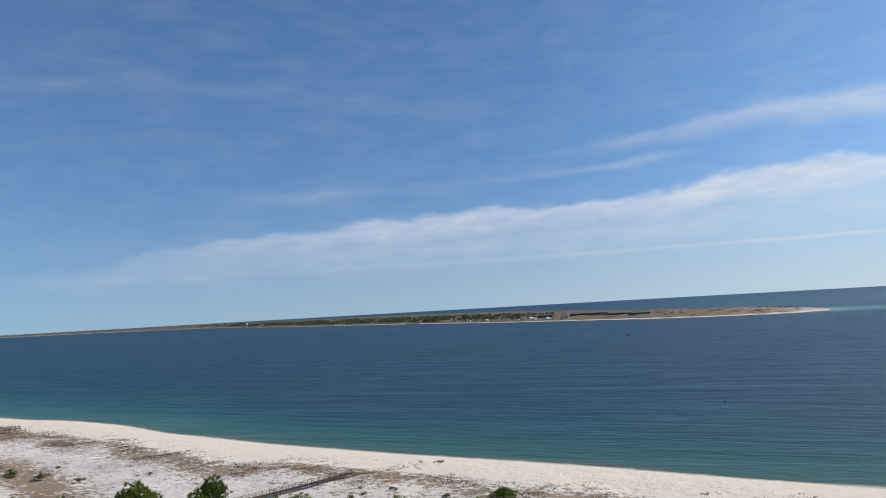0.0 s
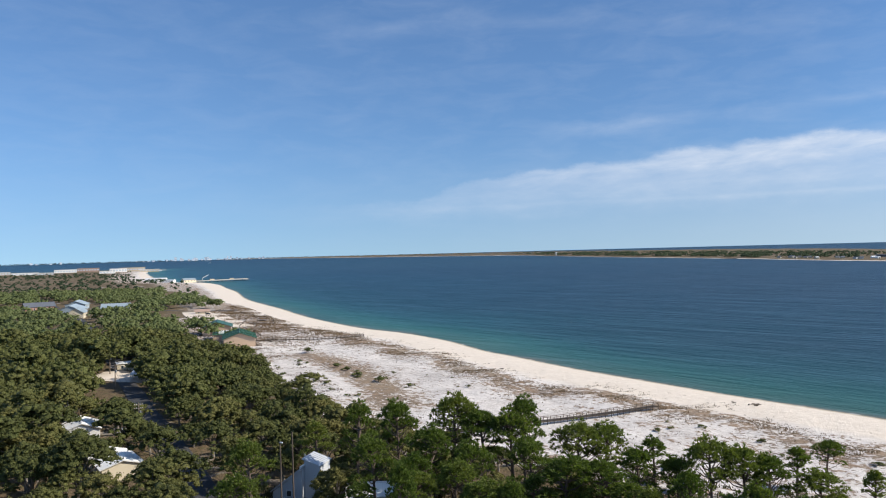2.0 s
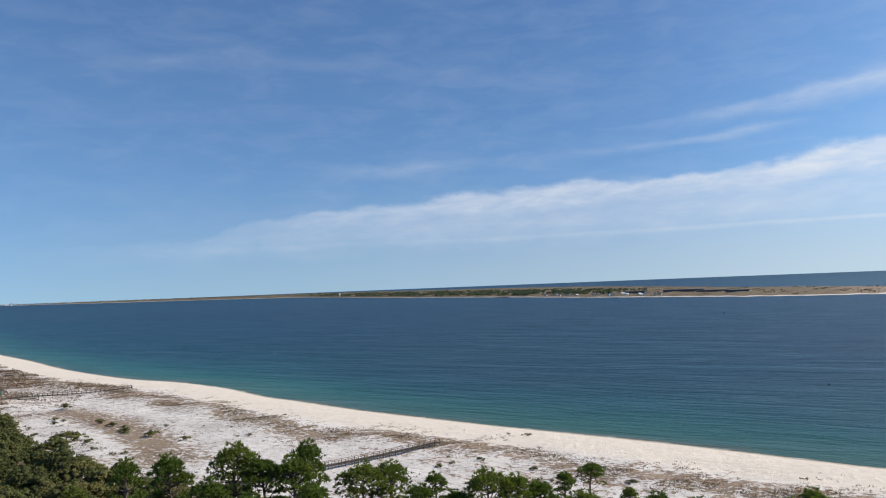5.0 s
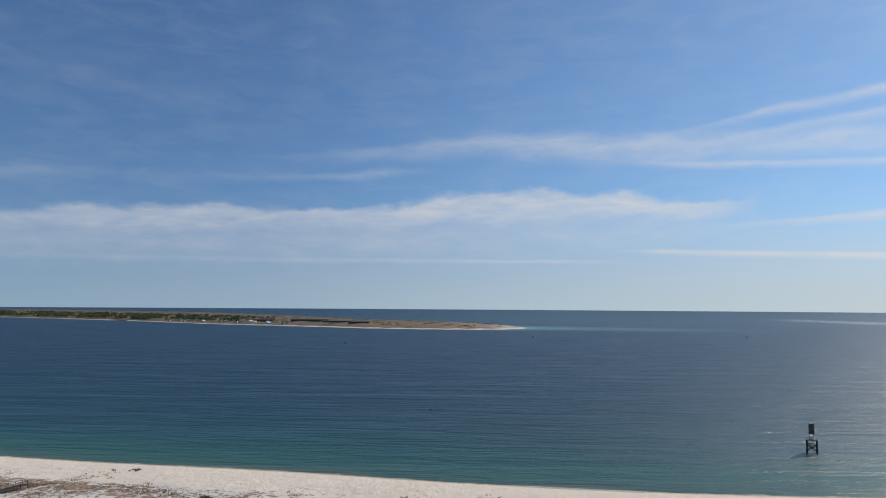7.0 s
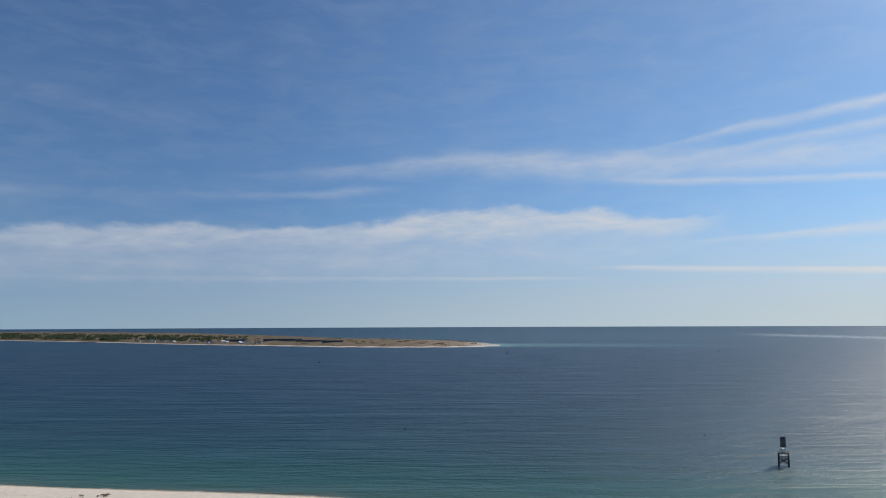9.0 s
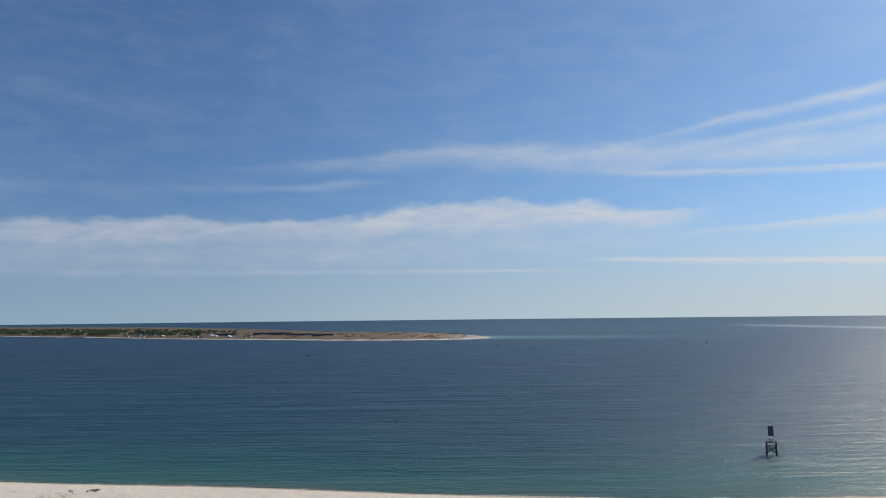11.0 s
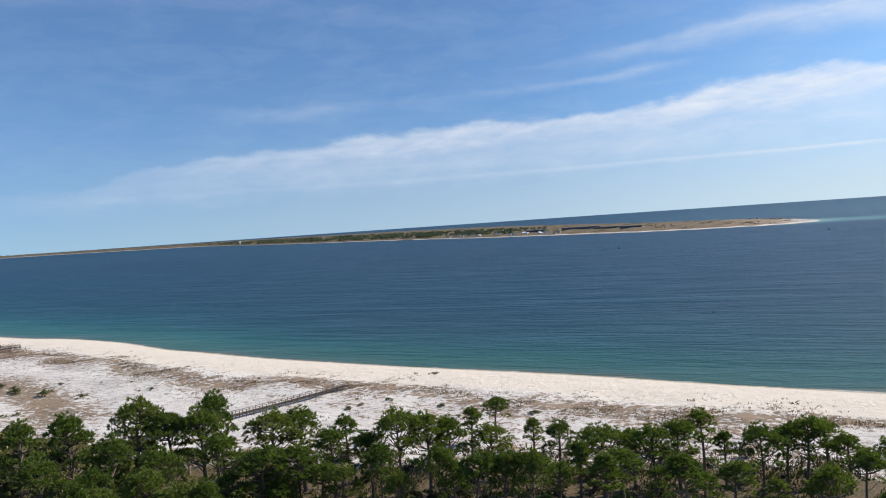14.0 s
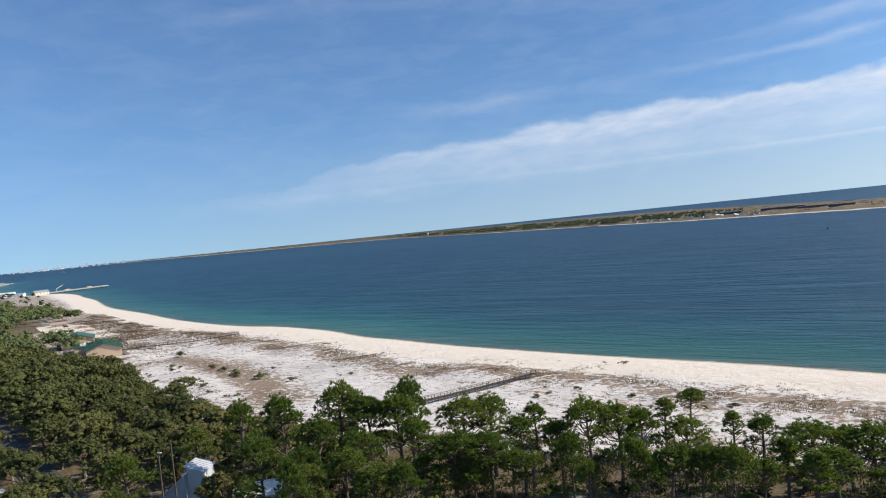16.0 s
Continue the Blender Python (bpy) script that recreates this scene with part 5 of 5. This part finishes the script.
tops = [make_pole(x, y, t, 45, "weathered timber utility pole with crossarms") for x, y, t in [(-163, 160, 14.5), (-231, 215.5, 14.7), (-258, 238, 15.3), (-308, 300, 17.0), (-389, 341, 15.3), (-413, 358, 18.4)]]
for off, up in ((-0.9, -0.2), (0.9, -0.2), (0.0, -2.0)):
    w = Solid()
    for a, b in zip(tops[:-1], tops[1:]):
        side = Vector((b.y - a.y, a.x - b.x, 0)).normalized() * off
        pts = [a.lerp(b, t) + side + Vector((0, 0, up - 4 * 0.9 * t * (1 - t))) for t in [i / 10 for i in range(11)]]
        w.tube(pts, [0.022] * 11, 4)
    tagged(w.part("power_line", "cable"), "sagging black power line between timber poles", "cable", "power lines over the street")
for az, el, r, lamp in ((35.85, -13.68, 120, True), (34.97, -12.96, 119, False)):
    q = heading(az) * r
    z = gz(q.x, q.y)
    h = 55 + r * math.tan(radians(el)) - z
    ob = thing("tall_pole", "tall slim grey pole beside the white house", "pole", q.x, q.y, z, 0, "tall poles by the white house")
    Solid().tube([(0, 0, -0.5), (0, 0, h)], [0.17, 0.11], 8).part("pole", "dark_wood", ob)
    if lamp:
        Solid().box(-0.08, -0.08, h, 0.5, 0.08, h + 0.16).part("lamp_head", "white", ob)
    Solid().tube([(0, 0, h * 0.4), (0, 0, h * 0.4 + 0.3)], [0.2, 0.2], 8).part("collar", "steel", ob)

# ---- on the water ----
def make_beacon():
    """Range marker on piles: braced legs, deck with rail, mast and dark slatted daymark."""
    ob = thing("channel_beacon", "dark daymark beacon on braced piles in the channel", "beacon", 235.4, 225.2, 0, -46)
    legs = [(-1.7, -1.7), (1.7, -1.7), (1.7, 1.7), (-1.7, 1.7)]
    for x, y in legs:
        Solid().tube([(x * 1.05, y * 1.05, -4), (x, y, 4.9)], [0.36, 0.32], 8).part("pile", "rust", ob)
    for (ax, ay), (bx, by) in zip(legs, legs[1:] + legs[:1]):
        for z0, z1 in ((0.9, 3.1), (3.1, 0.9)):
            Solid().beam((ax, ay, z0), (bx, by, z1), 0.3).part("brace", "rust", ob)
        Solid().beam((ax, ay, 3.3), (bx, by, 3.3), 0.26).part("girder", "rust", ob)
    Solid().box(-2.2, -2.2, 4.85, 2.2, 2.2, 5.15).part("deck", "rust", ob)
    for x, y in legs:
        Solid().box(x * 1.2 - 0.05, y * 1.2 - 0.05, 5.15, x * 1.2 + 0.05, y * 1.2 + 0.05, 6.2).part("rail_post", "steel", ob)
    for (ax, ay), (bx, by) in zip(legs, legs[1:] + legs[:1]):
        Solid().beam((ax * 1.2, ay * 1.2, 6.15), (bx * 1.2, by * 1.2, 6.15), 0.07).part("handrail", "steel", ob)
    for x in (-0.7, 0.7):
        Solid().beam((x, 0, 5.15), (x, 0, 11.1), 0.16).part("mast", "steel", ob)
    Solid().box(-0.5, 0.35, 5.15, 0.5, 1.2, 6.4).part("battery_box", "white", ob)
    board = Solid().box(-0.08, -0.16, 7.1, 0.08, -0.04, 11.0).part("daymark", "black", ob)
    for i in range(9):
        Solid().box(-1.02, -0.2, 7.1 + i * 0.44, 1.02, -0.12, 7.1 + i * 0.44 + 0.4).part("slat", "black", board)
    Solid().tube([(0, 0, 11.1), (0, 0, 11.3), (0, 0, 11.65)], [0.18, 0.2, 0.08], 8).part("lantern", "white", ob)


make_beacon()


def make_buoy(x, y, paint, label, s=1.0):
    ob = thing("buoy", label, "buoy", x, y, float(rise(math.hypot(x, y))), 0, "marker buoys")
    Solid().tube([(0, 0, -0.5 * s), (0, 0, 0.05), (0, 0, 0.45 * s), (0, 0, 0.65 * s)], [0.3 * s, 0.62 * s, 0.55 * s, 0.2 * s], 10).part("float", paint, ob)
    Solid().tube([(0, 0, 0.6 * s), (0, 0, 1.7 * s)], [0.12 * s, 0.06 * s], 6).part("mast", paint, ob)


for x, y, s in [(-230, 642, 0.6), (-133, 541, 0.5), (-1, 488, 0.4), (-594, 970, 0.8), (-368, 743, 0.6), (-238, 664, 0.55)]:
    make_buoy(x, y, "white", "small white marker buoy on the water", s)
for x, y, s in [(136, 381, 0.8), (262, 299, 0.7), (255, 1082, 1.8), (640, 1240, 2.0), (1030, 1130, 2.2)]:
    make_buoy(x, y, "black", "dark channel buoy on the water", s)

q = heading(40.49) * 4150
boat = thing("motor_boat", "white motor boat far out on the bay", "boat", q.x, q.y, float(rise(4150)), 20)
Solid().add([(-9, -2.4, 2.0), (9, 0, 2.6), (-9, 2.4, 2.0), (-8, -1.6, -0.5), (6, 0, -0.5), (-8, 1.6, -0.5), (2, -2.6, 2.1), (2, 2.6, 2.1)],
            [(0, 6, 1, 7, 2), (3, 5, 4), (0, 3, 4, 1, 6), (2, 7, 1, 4, 5), (0, 2, 5, 3)]).part("hull", "white", boat)
Solid().box(-4, -1.6, 2.0, 3, 1.6, 5.2).part("cabin", "white", boat)
Solid().tube([(0, 0, 5.2), (0, 0, 10)], [0.2, 0.1], 6).part("mast", "white", boat)


def make_pier():
    a, b = Vector((-1128, 1232)), Vector((-1064, 1367))
    L = (b - a).length
    ob = thing("pier", "long concrete fishing pier on piles", "pier", a.x, a.y, 0, math.degrees(math.atan2(b.y - a.y, b.x - a.x)))
    Solid().box(0, -4, 2.4, L, 4, 3.4).part("deck", "concrete", ob)
    Solid().box(L - 14, -9, 2.3, L, 9, 3.5).part("pier_head", "concrete", ob)
    i = 0.0
    while i < L:
        for s in (-3.2, 3.2):
            Solid().tube([(i, s, -5), (i, s, 2.4)], [0.5, 0.5], 6).part("pile", "rust", ob)
        i += 9
    for s in (-3.9, 3.9):
        Solid().box(0, s - 0.1, 3.4, L, s + 0.1, 4.5).part("handrail", "concrete", ob)
    for k in (0.45, 0.75):
        Solid().box(L * k - 5, -2, 3.4, L * k + 5, 2, 6.5).part("kiosk", "tan", ob)


make_pier()
make_house("pier_shed", "pale blue-roofed shed at the pier", -1118, 1243, 64, 26, 14, 6.0, 3.0, "cream", "blue_roof", "shed", 4, 0.8)
make_house("hall", "long white building near the pier", -1262, 1300, 30, 44, 16, 6.0, 2.5, "white", "white_metal", "building", 6, 0.6)
make_house("hall", "long white building near the pier", -1190, 1262, 20, 26, 12, 4.6, 2.0, "white", "blue_roof", "building", 4, 0.6)
crane = thing("jib_crane", "slim pale crane jib beside the pier", "crane", -1098, 1262, 2)
Solid().beam((0, 0, 0), (0, 0, 8), 1.2).part("tower", "steel", crane)
Solid().beam((0, 0, 8), (6, 12, 14), 0.6).part("jib", "white", crane)

# driftwood on the beach
def make_driftwood(x, y, s, rz):
    ob = thing("driftwood", "dark driftwood heap lying on the open beach", "driftwood", x, y, gz(x, y) + 0.1, rz, "driftwood on the beach")
    rng = np.random.default_rng(int(abs(x) * 7 + y))
    for i in range(5):
        p = Vector((rng.uniform(-1.2, 1.2), rng.uniform(-0.8, 0.8), 0.1)) * s
        d = Vector((rng.uniform(-1.3, 1.3), rng.uniform(-0.8, 0.8), rng.uniform(0.0, 0.5))) * s
        Solid().tube([p, p + d * 0.5 + Vector((0, 0, 0.15)), p + d], [0.16 * s, 0.12 * s, 0.05 * s], 6).part("branch", "dark_wood", ob)


for x, y, s, r in [(-6, 269, 1.6, 20), (-12, 270.5, 0.8, 60), (66, 205, 0.9, 10), (90, 196, 1.0, 40), (112, 186, 0.9, 80), (131, 176, 1.0, 0), (-110, 318, 0.8, 20)]:
    make_driftwood(x, y, s, r)

# ---- far shores ----
def make_block(name, label, x, y, w, d, h, rz, wall, roof, category, group=""):
    z = float(rise(math.hypot(x, y))) + (gz(x, y) - float(rise(math.hypot(x, y))) if math.hypot(x, y) < 4000 else 0.5)
    ob = thing(name, label, category, x, y, z, rz, group)
    Solid().box(-w / 2, -d / 2, -2, w / 2, d / 2, h).part("wall", wall, ob)
    Solid().box(-w / 2 - 0.4, -d / 2 - 0.4, h, w / 2 + 0.4, d / 2 + 0.4, h + 0.6).part("roof", roof, ob)
    n = max(2, int(w / 9))
    for i in range(n):
        xx = -w / 2 + (i + 0.5) * w / n
        Solid().box(xx - w / n * 0.3, -d / 2 - 0.15, h * 0.35, xx + w / n * 0.3, -d / 2 + 0.05, h * 0.7).part("window", "glass" if wall == "dark_roof" else "hazed_window", ob)
    return ob


for az, r, w, h, wall, roof in [(49.9, 3080, 74, 11, "white", "white_metal"), (48.5, 3160, 76, 12, "brick", "brick"), (46.6, 3060, 60, 12, "white", "white_metal"), (45.7, 3120, 90, 14, "tan", "tan"), (44.6, 3060, 70, 9, "tan", "white_metal"),
                                (52.3, 2900, 80, 8, "white", "concrete"), (51.2, 2800, 60, 7, "concrete", "white_metal"), (47.3, 2850, 50, 7, "white", "concrete"), (54.0, 3000, 90, 10, "concrete", "white_metal"), (44.0, 3150, 26, 6, "white", "concrete")]:
    q = heading(az) * r
    make_block("hangar", "large pale airfield building on the far point", q.x, q.y, w, 26, h, az, wall, roof, "building", "airfield buildings")
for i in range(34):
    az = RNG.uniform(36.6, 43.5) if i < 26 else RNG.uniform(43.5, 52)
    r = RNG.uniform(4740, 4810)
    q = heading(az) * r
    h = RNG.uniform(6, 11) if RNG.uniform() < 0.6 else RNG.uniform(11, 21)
    make_block("apartment_tower", "pale high-rise block on the far skyline, haze in its colour", q.x, q.y, RNG.uniform(7, 15), 9, (h if i < 26 else h * 0.5), az, "pale", "pale", "building", "towers on the skyline")
far_row = [(*(heading(az) * RNG.uniform(4770, 4835)).xy, float(rise(4800)) - 4, RNG.uniform(0.7, 1.2)) for az in RNG.uniform(43, 64, 420)]
merged("far_wood", far_row, TINY, "far_shore", "low dark line of the far shore, tinted with haze", "woodland")
for i in range(24):
    az, k = RNG.uniform(-9.5, -0.5), RNG.uniform(0.03, 0.10)
    x, y, z = on_island(az, k)
    ob = make_house("house", "small pale house on the island shore", x, y, az + RNG.uniform(-30, 30), RNG.uniform(7, 13), 8, 3.6, 2.4, "cream" if i % 3 else "white", "white_metal" if i % 4 == 0 else "dark_roof", "house", 3, 0.4, "houses on the island")
    ob.location.z = z - 0.2
for az, k, w, h in [(-10.6, 0.35, 120, 7), (-12.6, 0.33, 90, 6), (-14.2, 0.3, 60, 5), (-7.2, 0.2, 60, 7)]:
    x, y, z = on_island(az, k)
    ob = make_block("battery", "dark low fortification wall on the island", x, y, w, 30, h, az, "dark_roof", "dark_roof", "fort", "old fort walls")
    ob.location.z = z
x, y, z = on_island(14.8, 0.04)
ob = thing("water_tower", "white tower at the island's wooded end", "tower", x, y, z)
Solid().tube([(0, 0, -1), (0, 0, 9), (0, 0, 10), (0, 0, 15), (0, 0, 16.5)], [2, 2, 5.5, 6, 2], 12).part("tank", "white", ob)
jetty = thing("jetty", "short dark jetty on the island shore", "jetty", *on_island(2.3, 0.0)[:2], 0, 2)
Solid().box(-40, -8, 0.6, 40, -4, 2.2).part("deck", "dark_wood", jetty)
